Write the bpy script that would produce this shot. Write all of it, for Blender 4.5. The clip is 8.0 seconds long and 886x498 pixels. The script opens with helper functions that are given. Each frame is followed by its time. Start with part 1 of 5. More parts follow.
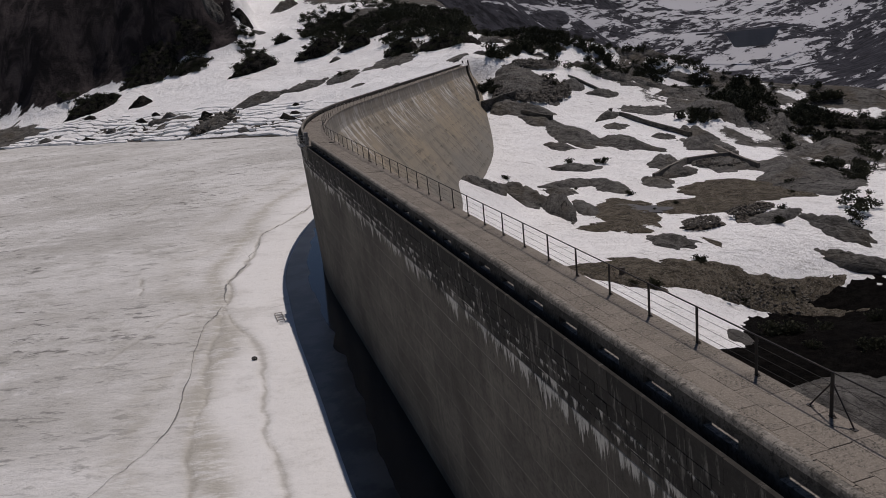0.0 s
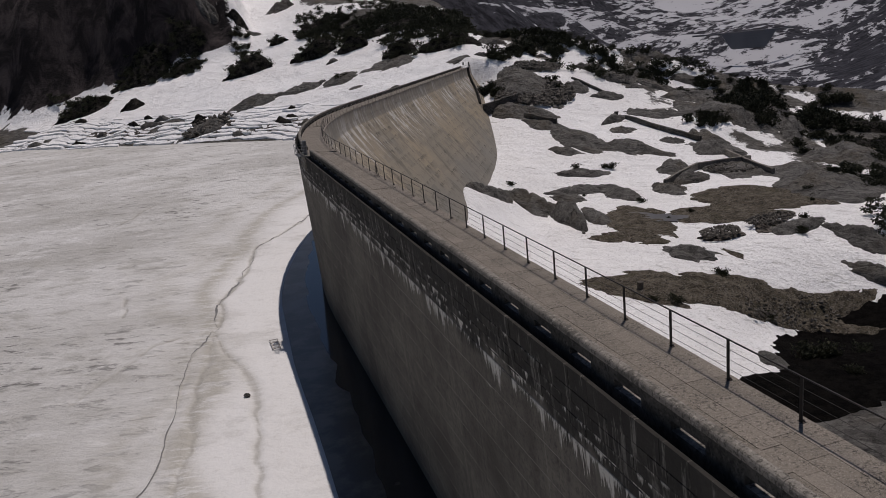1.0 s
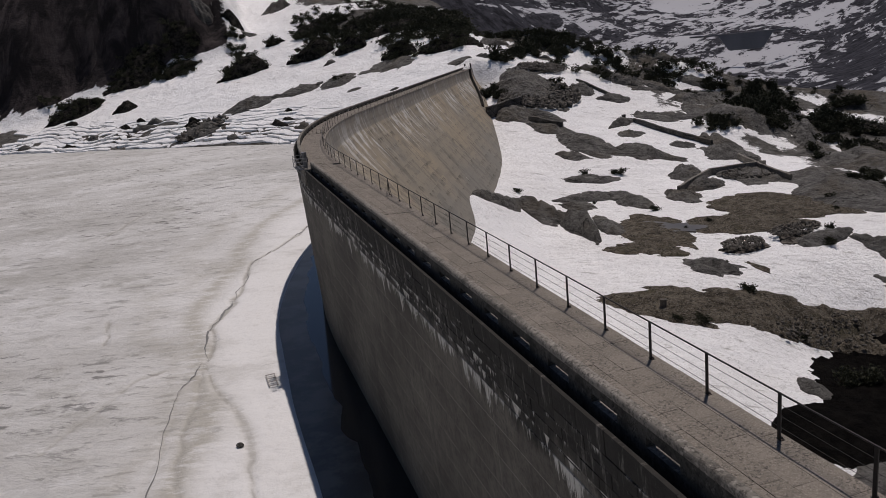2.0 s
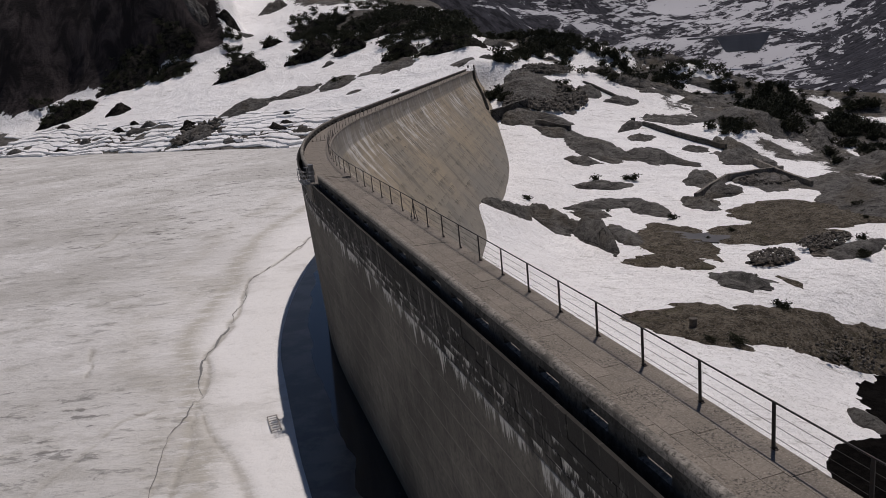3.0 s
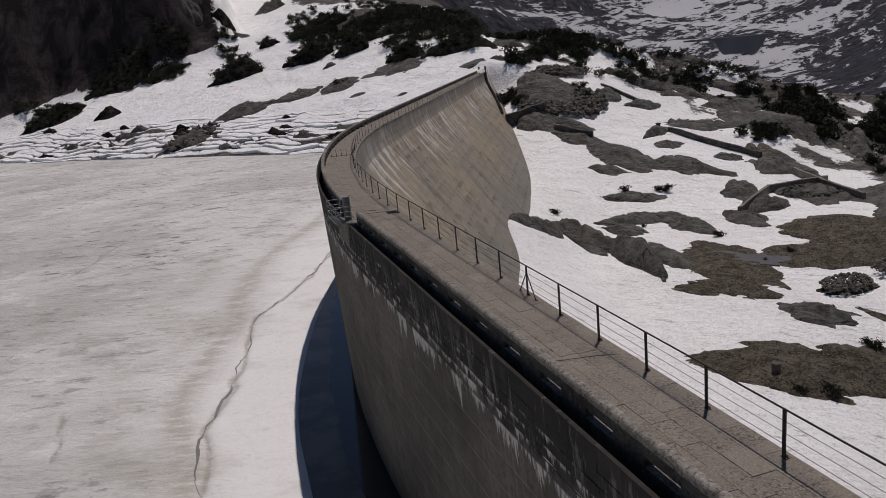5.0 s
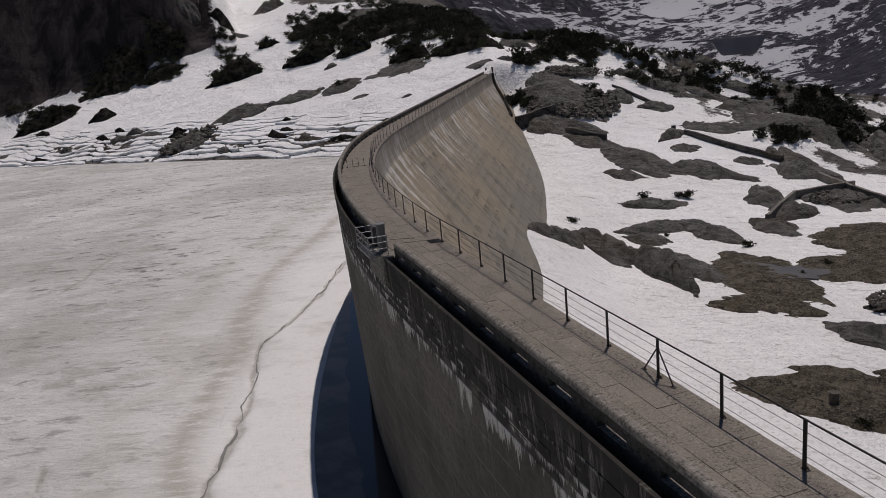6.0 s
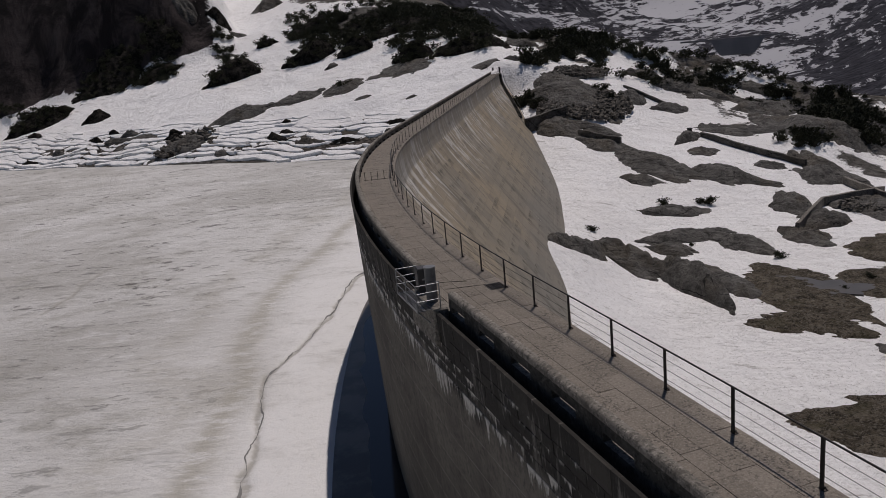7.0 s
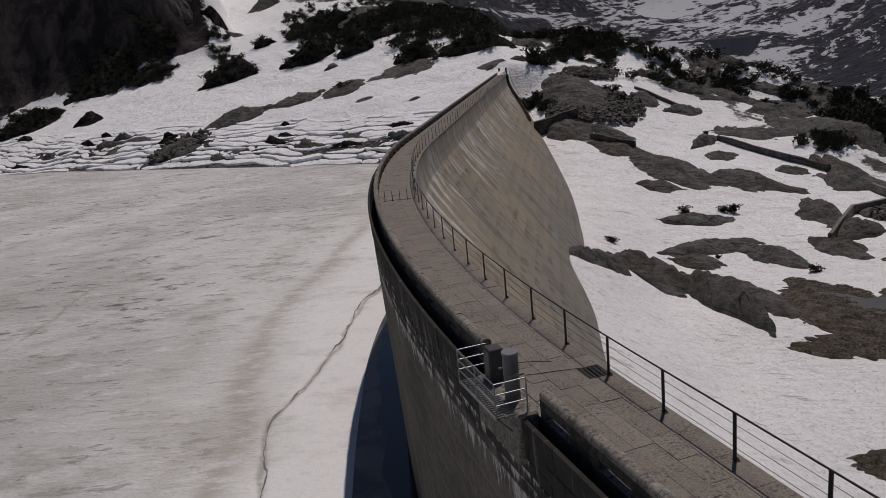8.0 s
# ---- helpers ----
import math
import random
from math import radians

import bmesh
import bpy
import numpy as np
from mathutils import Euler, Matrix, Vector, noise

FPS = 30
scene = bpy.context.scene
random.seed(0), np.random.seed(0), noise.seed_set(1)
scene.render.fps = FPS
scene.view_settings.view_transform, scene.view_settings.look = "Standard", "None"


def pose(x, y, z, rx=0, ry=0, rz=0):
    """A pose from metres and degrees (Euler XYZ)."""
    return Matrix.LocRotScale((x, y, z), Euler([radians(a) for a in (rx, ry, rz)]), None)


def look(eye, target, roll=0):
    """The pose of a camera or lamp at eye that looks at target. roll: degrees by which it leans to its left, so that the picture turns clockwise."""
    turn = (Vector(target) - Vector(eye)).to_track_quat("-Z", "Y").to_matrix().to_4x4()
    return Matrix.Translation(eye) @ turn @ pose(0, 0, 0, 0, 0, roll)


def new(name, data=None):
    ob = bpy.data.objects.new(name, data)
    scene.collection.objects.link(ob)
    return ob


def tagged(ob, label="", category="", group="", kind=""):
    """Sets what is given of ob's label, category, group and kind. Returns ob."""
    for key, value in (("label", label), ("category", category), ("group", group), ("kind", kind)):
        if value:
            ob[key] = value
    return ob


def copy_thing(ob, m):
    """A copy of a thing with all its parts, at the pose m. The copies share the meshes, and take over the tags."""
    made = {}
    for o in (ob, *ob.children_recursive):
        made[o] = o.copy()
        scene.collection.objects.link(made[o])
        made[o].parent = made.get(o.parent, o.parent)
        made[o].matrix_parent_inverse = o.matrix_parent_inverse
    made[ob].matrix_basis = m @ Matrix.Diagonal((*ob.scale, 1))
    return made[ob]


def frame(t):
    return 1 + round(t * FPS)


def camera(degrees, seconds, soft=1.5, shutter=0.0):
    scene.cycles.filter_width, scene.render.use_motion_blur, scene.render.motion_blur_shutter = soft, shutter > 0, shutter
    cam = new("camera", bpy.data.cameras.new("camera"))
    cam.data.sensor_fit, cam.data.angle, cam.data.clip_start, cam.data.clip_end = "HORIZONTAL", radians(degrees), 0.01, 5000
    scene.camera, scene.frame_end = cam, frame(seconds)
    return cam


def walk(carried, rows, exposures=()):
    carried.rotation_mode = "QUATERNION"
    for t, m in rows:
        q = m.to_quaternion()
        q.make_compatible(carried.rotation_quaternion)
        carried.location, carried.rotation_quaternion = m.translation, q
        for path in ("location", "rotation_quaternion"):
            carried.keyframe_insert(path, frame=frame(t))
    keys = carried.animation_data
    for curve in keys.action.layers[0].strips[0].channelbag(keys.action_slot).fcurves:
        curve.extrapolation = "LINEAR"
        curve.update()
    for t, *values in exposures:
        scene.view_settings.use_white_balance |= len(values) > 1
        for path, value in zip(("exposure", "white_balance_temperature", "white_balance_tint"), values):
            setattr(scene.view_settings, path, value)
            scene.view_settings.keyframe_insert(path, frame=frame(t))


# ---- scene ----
cam = camera(60.1, 8.0, 0.6)
# seconds, place in metres, turn in degrees
ROWS = [
    (0.0, -0.439, -0.316, 8.563, 74.812, 5.702, -23.106),
    (0.5, 0.261, 3.132, 8.455, 74.874, 5.706, -23.270),
    (1.0, 0.974, 6.719, 8.462, 74.922, 5.702, -23.419),
    (1.5, 1.742, 10.344, 8.541, 74.938, 5.696, -23.560),
    (3.0, 3.448, 21.359, 8.496, 75.067, 5.645, -23.982),
    (3.5, 3.909, 24.999, 8.473, 75.076, 5.599, -24.101),
    (4.0, 4.279, 28.657, 8.454, 75.100, 5.573, -24.196),
    (4.5, 4.640, 32.307, 8.401, 75.139, 5.569, -24.321),
    (6.0, 5.661, 43.636, 8.365, 75.227, 5.595, -24.659),
    (6.5, 6.146, 47.513, 8.320, 75.239, 5.594, -24.778),
    (7.0, 6.625, 51.381, 8.355, 75.222, 5.586, -24.889),
    (7.5, 7.244, 55.154, 8.328, 75.238, 5.573, -25.000),
    (8.0, 7.891, 59.153, 8.483, 75.214, 5.595, -25.152),
]
walk(cam, [(t, pose(x, y, z, rx, ry, rz)) for t, x, y, z, rx, ry, rz in ROWS],
     exposures=((0.0, -0.26, 6550, 17.5), (1.5, -0.18, 6550, 17.5), (3.0, -0.12, 6550, 17.5), (4.5, -0.14, 6550, 17.5), (6.0, -0.24, 6550, 17.5), (8.0, -0.40, 6550, 17.5)))

# ---- light ----
SUN_AZ = math.atan2(0.74, 0.67)          # bearing of the sun from +y towards +x
SUN_EL = radians(66)
world = bpy.data.worlds.new("sky")
scene.world = world
world.use_nodes = True
wn = world.node_tree
sky = wn.nodes.new("ShaderNodeTexSky")
sky.sky_type, sky.sun_disc = "NISHITA", False
sky.sun_elevation, sky.sun_rotation = SUN_EL, SUN_AZ
sky.altitude, sky.air_density, sky.dust_density = 1800.0, 1.0, 0.4
wn.links.new(sky.outputs[0], wn.nodes["Background"].inputs[0])
wn.nodes["Background"].inputs[1].default_value = 0.045
sun = new("sun", bpy.data.lights.new("sun", "SUN"))
sun.data.energy, sun.data.angle, sun.data.color = 2.75, radians(0.53), (1.0, 0.955, 0.89)
to_sun = Vector((math.sin(SUN_AZ) * math.cos(SUN_EL), math.cos(SUN_AZ) * math.cos(SUN_EL), math.sin(SUN_EL)))
sun.matrix_world = look(tuple(to_sun * 200), (0, 0, 0))


# ---- material graphs ----
class Graph:
    """A short hand for node materials."""

    def __init__(self, name, rough=0.8, metal=0.0, spec=0.3):
        self.m = bpy.data.materials.new(name)
        self.m.use_nodes = True
        self.t = self.m.node_tree
        self.b = self.t.nodes["Principled BSDF"]
        self.b.inputs["Roughness"].default_value = rough
        self.b.inputs["Metallic"].default_value = metal
        self.b.inputs["Specular IOR Level"].default_value = spec
        self.geo = self.t.nodes.new("ShaderNodeNewGeometry")
        self.pos = self.geo.outputs["Position"]

    def put(self, sock, v):
        if isinstance(v, bpy.types.NodeSocket):
            self.t.links.new(v, sock)
        elif isinstance(v, (tuple, list)) and len(v) == 3 and sock.type == "RGBA":
            sock.default_value = (*v, 1)
        else:
            sock.default_value = v

    def noise(self, scale, detail=4.0, rough=0.55, vec=None, warp=0.0):
        n = self.t.nodes.new("ShaderNodeTexNoise")
        self.put(n.inputs["Vector"], vec or self.pos)
        for k, v in (("Scale", scale), ("Detail", detail), ("Roughness", rough), ("Distortion", warp)):
            self.put(n.inputs[k], v)
        return n.outputs["Fac"]

    def voronoi(self, scale, vec=None, feature="F1", out="Distance"):
        n = self.t.nodes.new("ShaderNodeTexVoronoi")
        n.feature = feature
        self.put(n.inputs["Vector"], vec or self.pos)
        self.put(n.inputs["Scale"], scale)
        return n.outputs[out]

    def stretch(self, scale, vec=None, turn=(0, 0, 0)):
        vec = vec or self.pos
        if any(turn):
            r = self.t.nodes.new("ShaderNodeMapping")
            self.put(r.inputs["Vector"], vec)
            r.inputs["Rotation"].default_value = [-a for a in turn]
            vec = r.outputs[0]
        n = self.t.nodes.new("ShaderNodeMapping")
        self.put(n.inputs["Vector"], vec)
        n.inputs["Scale"].default_value = scale
        return n.outputs[0]

    def uv(self):
        return self.t.nodes.new("ShaderNodeTexCoord").outputs["UV"]

    def local(self):
        return self.t.nodes.new("ShaderNodeTexCoord").outputs["Object"]

    def split(self, vec):
        n = self.t.nodes.new("ShaderNodeSeparateXYZ")
        self.put(n.inputs[0], vec)
        return n.outputs

    def join(self, x, y, z):
        n = self.t.nodes.new("ShaderNodeCombineXYZ")
        for s, v in zip(n.inputs, (x, y, z)):
            self.put(s, v)
        return n.outputs[0]

    def calc(self, op, a, b=0.0, c=0.0):
        n = self.t.nodes.new("ShaderNodeMath")
        n.operation = op
        for s, v in zip(n.inputs, (a, b, c)):
            self.put(s, v)
        return n.outputs[0]

    def step(self, v, lo, hi, a=0.0, b=1.0):
        n = self.t.nodes.new("ShaderNodeMapRange")
        n.interpolation_type = "SMOOTHSTEP"
        for k, w in (("Value", v), ("From Min", lo), ("From Max", hi), ("To Min", a), ("To Max", b)):
            self.put(n.inputs[k], w)
        return n.outputs[0]

    def mix(self, f, a, b, kind="MIX"):
        n = self.t.nodes.new("ShaderNodeMix")
        n.data_type, n.blend_type = "RGBA", kind
        self.put(n.inputs["Factor"], f)
        self.put(n.inputs[6], a)
        self.put(n.inputs[7], b)
        return n.outputs[2]

    def attr(self, name):
        n = self.t.nodes.new("ShaderNodeAttribute")
        n.attribute_name = name
        return n.outputs["Fac"]

    def rand(self):
        return self.t.nodes.new("ShaderNodeObjectInfo").outputs["Random"]

    def island(self):
        return self.geo.outputs["Random Per Island"]

    def bump(self, h, strength=0.5, depth=0.05, after=None):
        n = self.t.nodes.new("ShaderNodeBump")
        self.put(n.inputs["Height"], h)
        n.inputs["Strength"].default_value, n.inputs["Distance"].default_value = strength, depth
        if after is not None:
            self.put(n.inputs["Normal"], after)
        return n.outputs[0]

    def done(self, color, normal=None, rough=None):
        self.put(self.b.inputs["Base Color"], color)
        if normal is not None:
            self.put(self.b.inputs["Normal"], normal)
        if rough is not None:
            self.put(self.b.inputs["Roughness"], rough)
        return self.m


def layered(g, scale, bend=0.6):
    """Coordinates drawn out along the grain of the granite and bent a little."""
    x, y, z = g.split(g.stretch((0.22, 1.0, 1.3), None, (0, 0, -0.9)))
    n = g.calc("MULTIPLY", g.calc("SUBTRACT", g.noise(scale * 0.7, 4, 0.6), 0.5), bend / scale)
    return g.join(x, g.calc("ADD", y, n), g.calc("ADD", z, n))


def rock_color(g):
    """Grey granite: foliation bands, dark cracks, black water and lichen stains, a little brown soil."""
    wide, mid, fine = g.noise(0.10, 6, 0.62), g.noise(0.35, 9, 0.72, warp=0.4), g.noise(5.0, 6, 0.8)
    lay = layered(g, 0.45)
    grain = g.noise(0.8, 8, 0.75, lay)
    c = g.mix(g.step(mid, 0.38, 0.62), (0.070, 0.066, 0.060), (0.158, 0.150, 0.138))
    c = g.mix(g.step(wide, 0.48, 0.66, 0, 0.7), c, (0.098, 0.082, 0.060))
    c = g.mix(g.step(grain, 0.54, 0.60, 0.0, 0.75), c, (0.040, 0.038, 0.035))
    c = g.mix(g.step(grain, 0.44, 0.36, 0.0, 0.45), c, (0.235, 0.225, 0.208))
    c = g.mix(g.step(g.noise(1.3, 9, 0.85), 0.545, 0.585, 0.0, 0.75), c, (0.034, 0.032, 0.029))
    c = g.mix(g.step(fine, 0.46, 0.40, 0.0, 0.35), c, (0.26, 0.245, 0.225))
    split = g.voronoi(0.22, lay, "DISTANCE_TO_EDGE")
    return g.mix(g.calc("MULTIPLY", g.step(split, 0.022, 0.005), g.step(g.noise(0.25, 6, 0.7), 0.44, 0.54, 0.0, 0.9)), c, (0.014, 0.013, 0.012))


def rock_relief(g):
    lay = layered(g, 0.45)
    n = g.bump(g.step(g.voronoi(0.30, lay, "DISTANCE_TO_EDGE"), 0.0, 0.05), 0.5, 0.3)
    n = g.bump(g.noise(0.6, 9, 0.70, lay), 1.0, 1.0, n)
    return g.bump(g.noise(3.0, 8, 0.8), 0.8, 0.25, n)


def snow_color(g):
    """Old spring snow: white, with melt cups, dirty rills down the slope and thin brown dust."""
    big, mid = g.noise(0.045, 4, 0.55), g.noise(0.9, 7, 0.72)
    c = g.mix(g.step(big, 0.38, 0.7), (0.95, 0.943, 0.93), (0.90, 0.888, 0.87))
    c = g.mix(g.step(mid, 0.55, 0.68, 0.0, 0.4), c, (0.58, 0.565, 0.54))
    c = g.mix(g.step(g.noise(2.8, 8, 0.85), 0.555, 0.60, 0.0, 0.6), c, (0.32, 0.305, 0.28))
    rill = g.noise(0.55, 7, 0.7, g.stretch((0.4, 1.5, 1.0), None, (0, 0, -0.8)), 0.6)
    return g.mix(g.step(rill, 0.585, 0.66, 0.0, 0.65), c, (0.40, 0.38, 0.35))


def snow_relief(g):
    cups = g.calc("ADD", g.voronoi(1.3, g.stretch((0.7, 1.1, 1), None, (0, 0, -0.5))), g.noise(1.8, 7, 0.7))
    calm = g.step(g.noise(0.08, 4, 0.6), 0.35, 0.65, 0.2, 1.0)
    runs = g.noise(1.1, 8, 0.78, g.stretch((0.35, 1.5, 1.0), None, (0, 0, -0.7)), 0.3)
    n = g.bump(g.calc("MULTIPLY", cups, calm), 0.7, 0.16, g.bump(g.noise(0.16, 6, 0.62), 0.8, 1.3))
    return g.bump(g.noise(3.5, 7, 0.78), 0.6, 0.08, g.bump(runs, 0.8, 0.35, n))


g = Graph("snow", 0.75, 0, 0.2)
SNOW = g.done(snow_color(g), snow_relief(g))

g = Graph("granite", 0.85, 0, 0.25)
ROCK = g.done(rock_color(g), rock_relief(g))

g = Graph("turf_and_gravel", 0.95, 0, 0.1)
mid, fine = g.noise(0.5, 8, 0.75), g.noise(5.0, 6, 0.8)
c = g.mix(g.step(mid, 0.40, 0.60), (0.062, 0.051, 0.036), (0.165, 0.140, 0.106))
c = g.mix(g.step(g.noise(1.6, 8, 0.85), 0.51, 0.55, 0.0, 0.9), c, (0.022, 0.019, 0.014))
c = g.mix(g.step(g.noise(3.6, 7, 0.85), 0.53, 0.57, 0.0, 0.85), c, (0.23, 0.21, 0.18))
c = g.mix(g.step(fine, 0.54, 0.60, 0.0, 0.6), c, (0.03, 0.027, 0.022))
TURF = g.done(g.mix(g.step(g.noise(0.22, 5, 0.6), 0.56, 0.66, 0, 0.4), c, (0.075, 0.068, 0.038)), g.bump(g.noise(3.0, 9, 0.82), 1.0, 0.4))

# Ground sheet: snow, and bare rock where the slope or the wind has cleared it.
g = Graph("mountain_ground", 0.9, 0, 0.05)
bare = g.attr("bare")
edge = g.calc("ADD", bare, g.calc("MULTIPLY", g.calc("SUBTRACT", g.noise(0.5, 8, 0.7), 0.5), 0.55))
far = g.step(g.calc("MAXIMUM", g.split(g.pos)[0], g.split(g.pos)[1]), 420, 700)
patch = g.noise(0.0034, 6, 0.6)
wavy = g.noise(0.018, 7, 0.68, g.stretch((0.30, 0.75, 2.2), None, (0, 0, 0.60)), 0.9)
thin = g.noise(0.055, 8, 0.75, g.stretch((0.22, 0.62, 1.6), None, (0, 0, 0.66)), 0.6)
streak = g.calc("ADD", g.calc("MULTIPLY", wavy, 0.55), g.calc("MULTIPLY", thin, 0.45))
edge = g.calc("ADD", edge, g.calc("MULTIPLY", far, g.calc("MULTIPLY", g.calc("SUBTRACT", g.calc("ADD", g.calc("MULTIPLY", streak, 0.68), g.calc("MULTIPLY", patch, 0.32)), 0.507), 9.0)))
mask = g.step(edge, 0.46, 0.54)
# cliff: dark lichen and the shade of its sunless side, put into colour
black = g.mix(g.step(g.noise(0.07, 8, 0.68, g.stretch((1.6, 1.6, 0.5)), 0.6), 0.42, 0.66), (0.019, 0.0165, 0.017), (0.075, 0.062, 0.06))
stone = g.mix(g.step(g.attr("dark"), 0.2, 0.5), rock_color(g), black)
# distance haze mixed into far rock and snow as a bluish grey tint
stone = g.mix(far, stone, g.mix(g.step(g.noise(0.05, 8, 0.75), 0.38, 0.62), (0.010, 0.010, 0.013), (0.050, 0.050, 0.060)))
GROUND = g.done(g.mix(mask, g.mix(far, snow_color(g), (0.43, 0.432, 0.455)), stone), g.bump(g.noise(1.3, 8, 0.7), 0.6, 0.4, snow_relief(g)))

# Lake ice: grey-white snow ice, wind-blown flecks, dirty melt bands.
g = Graph("lake_ice", 0.62, 0, 0.3)
wide = g.noise(0.028, 6, 0.62, g.stretch((0.7, 1.2, 1.0), None, (0, 0, -0.25)), 0.5)
c = g.mix(g.step(wide, 0.36, 0.62), (0.68, 0.668, 0.642), (0.52, 0.505, 0.472))
lane = g.attr("lane")
drift = g.stretch((0.75, 1.15, 1.0), None, (0, 0, -0.40))
blotch = g.noise(0.16, 9, 0.72, drift)
fleck = g.noise(0.55, 7, 0.68, g.stretch((0.55, 1.3, 1.0), None, (0, 0, -0.42)))
patchy = g.step(g.noise(0.045, 4, 0.6), 0.38, 0.60)
c = g.mix(g.step(blotch, 0.50, 0.66, 0.0, 0.7), c, (0.40, 0.385, 0.345))
c = g.mix(g.step(blotch, 0.47, 0.36, 0.0, 0.6), c, (0.80, 0.788, 0.77))
c = g.mix(g.calc("MULTIPLY", g.step(fleck, 0.565, 0.64), g.calc("ADD", 0.22, g.calc("MULTIPLY", patchy, 0.68))), c, (0.14, 0.133, 0.12))
c = g.mix(g.calc("MULTIPLY", lane, g.step(blotch, 0.64, 0.48, 0.55, 0.95)), c, (0.79, 0.78, 0.762))
# dark dashes paint the shaded sides of small snow ridges into the ice
dash = g.noise(0.75, 8, 0.72, g.stretch((0.45, 1.25, 1.0), None, (0, 0, -0.46)), 0.5)
c = g.mix(g.calc("MULTIPLY", g.step(dash, 0.575, 0.625), g.step(g.noise(0.03, 5, 0.65), 0.40, 0.60, 0.25, 0.85)), c, g.mix(lane, (0.20, 0.193, 0.175), c))
feather = g.noise(1.0, 7, 0.75, g.stretch((0.4, 1.3, 1.0), None, (0, 0, -0.35)))
c = g.mix(g.calc("MULTIPLY", g.attr("silt"), g.step(feather, 0.40, 0.52, 0.1, 0.75)), c, (0.42, 0.395, 0.335))
c = g.mix(g.step(g.noise(1.6, 7, 0.75), 0.54, 0.66, 0.0, 0.2), c, (0.42, 0.40, 0.36))
# cracks: grey-beige, with the soft shade of their hollows in the colour
c = g.mix(g.calc("MULTIPLY", g.step(g.calc("ADD", g.attr("seam"), g.calc("MULTIPLY", g.calc("SUBTRACT", g.noise(1.4, 7, 0.75), 0.5), 0.9)), 0.35, 0.95), 0.42), c, (0.28, 0.266, 0.235))
ICE = g.done(c, g.bump(g.noise(0.9, 8, 0.72), 0.6, 0.25, g.bump(g.calc("MULTIPLY", g.calc("ADD", fleck, dash), g.calc("SUBTRACT", 1.0, g.calc("MULTIPLY", lane, 0.85))), 0.8, 0.4)), g.step(wide, 0.3, 0.7, 0.8, 0.6))

g = Graph("melt_water", 0.08, 0, 0.5)
WATER = g.done(g.mix(g.noise(0.4, 3), (0.012, 0.013, 0.015), (0.035, 0.036, 0.038)), g.bump(g.noise(3, 2), 0.05, 0.02))


def concrete(name, lo, hi, streaked=0.0, speck=0.5):
    g = Graph(name, 0.88, 0, 0.2)
    u = g.uv()
    c = g.mix(g.step(g.noise(0.35, 6, 0.65), 0.32, 0.68), lo, hi)
    c = g.mix(g.step(g.noise(9.0, 6, 0.85), 0.50, 0.58, 0.0, speck), c, tuple(v * 0.4 for v in lo))
    c = g.mix(g.step(g.noise(6.0, 6, 0.85), 0.46, 0.40, 0.0, speck * 0.7), c, tuple(min(1.0, v * 1.5) for v in hi))
    c = g.mix(g.step(g.noise(1.3, 7, 0.8), 0.52, 0.60, 0.0, speck * 0.8), c, tuple(v * 0.5 for v in lo))
    if streaked:
        run = g.noise(1.0, 5, 0.6, g.stretch((2.2, 0.12, 1), u))
        c = g.mix(g.step(run, 0.46, 0.68, 0.0, streaked), c, tuple(v * 0.3 for v in lo))
    return g.done(c, g.bump(g.noise(12, 6, 0.75), 0.5, 0.03))


g = Graph("worn_granite_paving", 0.9, 0, 0.2)
r = g.rand()
c = g.mix(r, (0.195, 0.170, 0.140), (0.245, 0.214, 0.178))
blot = g.noise(1.4, 6, 0.75, None, 0.5)
c = g.mix(g.step(blot, 0.5, 0.68, 0.0, 0.55), c, (0.165, 0.148, 0.128))
lichen = g.calc("MULTIPLY", g.step(g.noise(11, 7, 0.88), 0.50, 0.55), g.step(g.noise(0.9, 6, 0.78), 0.44, 0.58, 0.3, 1.0))
c = g.mix(g.calc("MULTIPLY", lichen, 0.85), c, (0.028, 0.026, 0.023))
c = g.mix(g.step(g.noise(26, 4, 0.75), 0.52, 0.7, 0, 0.5), c, (0.10, 0.09, 0.08))
c = g.mix(g.step(g.noise(20, 5, 0.85), 0.46, 0.40, 0, 0.6), c, (0.40, 0.36, 0.31))
PAVING = g.done(c, g.bump(g.noise(18, 6, 0.75), 0.45, 0.02))

COPING = concrete("coping_concrete", (0.165, 0.150, 0.128), (0.275, 0.252, 0.218), 0.0, 0.9)
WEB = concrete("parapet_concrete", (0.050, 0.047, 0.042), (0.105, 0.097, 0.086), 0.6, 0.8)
JOINT = concrete("joint_mortar", (0.065, 0.058, 0.05), (0.12, 0.106, 0.09))
# gutter concrete: the recess's deep shade put into the colour, with dark runs
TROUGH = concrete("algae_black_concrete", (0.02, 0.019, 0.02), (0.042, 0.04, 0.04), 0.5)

# Upstream face: black stains over the block courses, white lime runs from their lower edges, pale lift lines below.
g = Graph("stained_upstream_concrete", 0.9, 0, 0.15)
u = g.uv()
su, zv = g.split(u)[0], g.split(u)[1]
tone = g.calc("FRACT", g.calc("MULTIPLY", g.calc("ADD", g.island(), g.rand()), 7.31))
base = g.mix(g.step(g.noise(0.16, 7, 0.68, u), 0.36, 0.64), (0.097, 0.088, 0.075), (0.180, 0.163, 0.138))
runs = g.noise(1.0, 7, 0.68, g.stretch((1.7, 0.07, 1), u), 0.2)
base = g.mix(g.step(runs, 0.50, 0.62, 0.0, 0.32), base, (0.075, 0.068, 0.059))
base = g.mix(g.step(g.noise(4.0, 8, 0.85), 0.50, 0.57, 0.0, 0.5), base, (0.065, 0.060, 0.053))
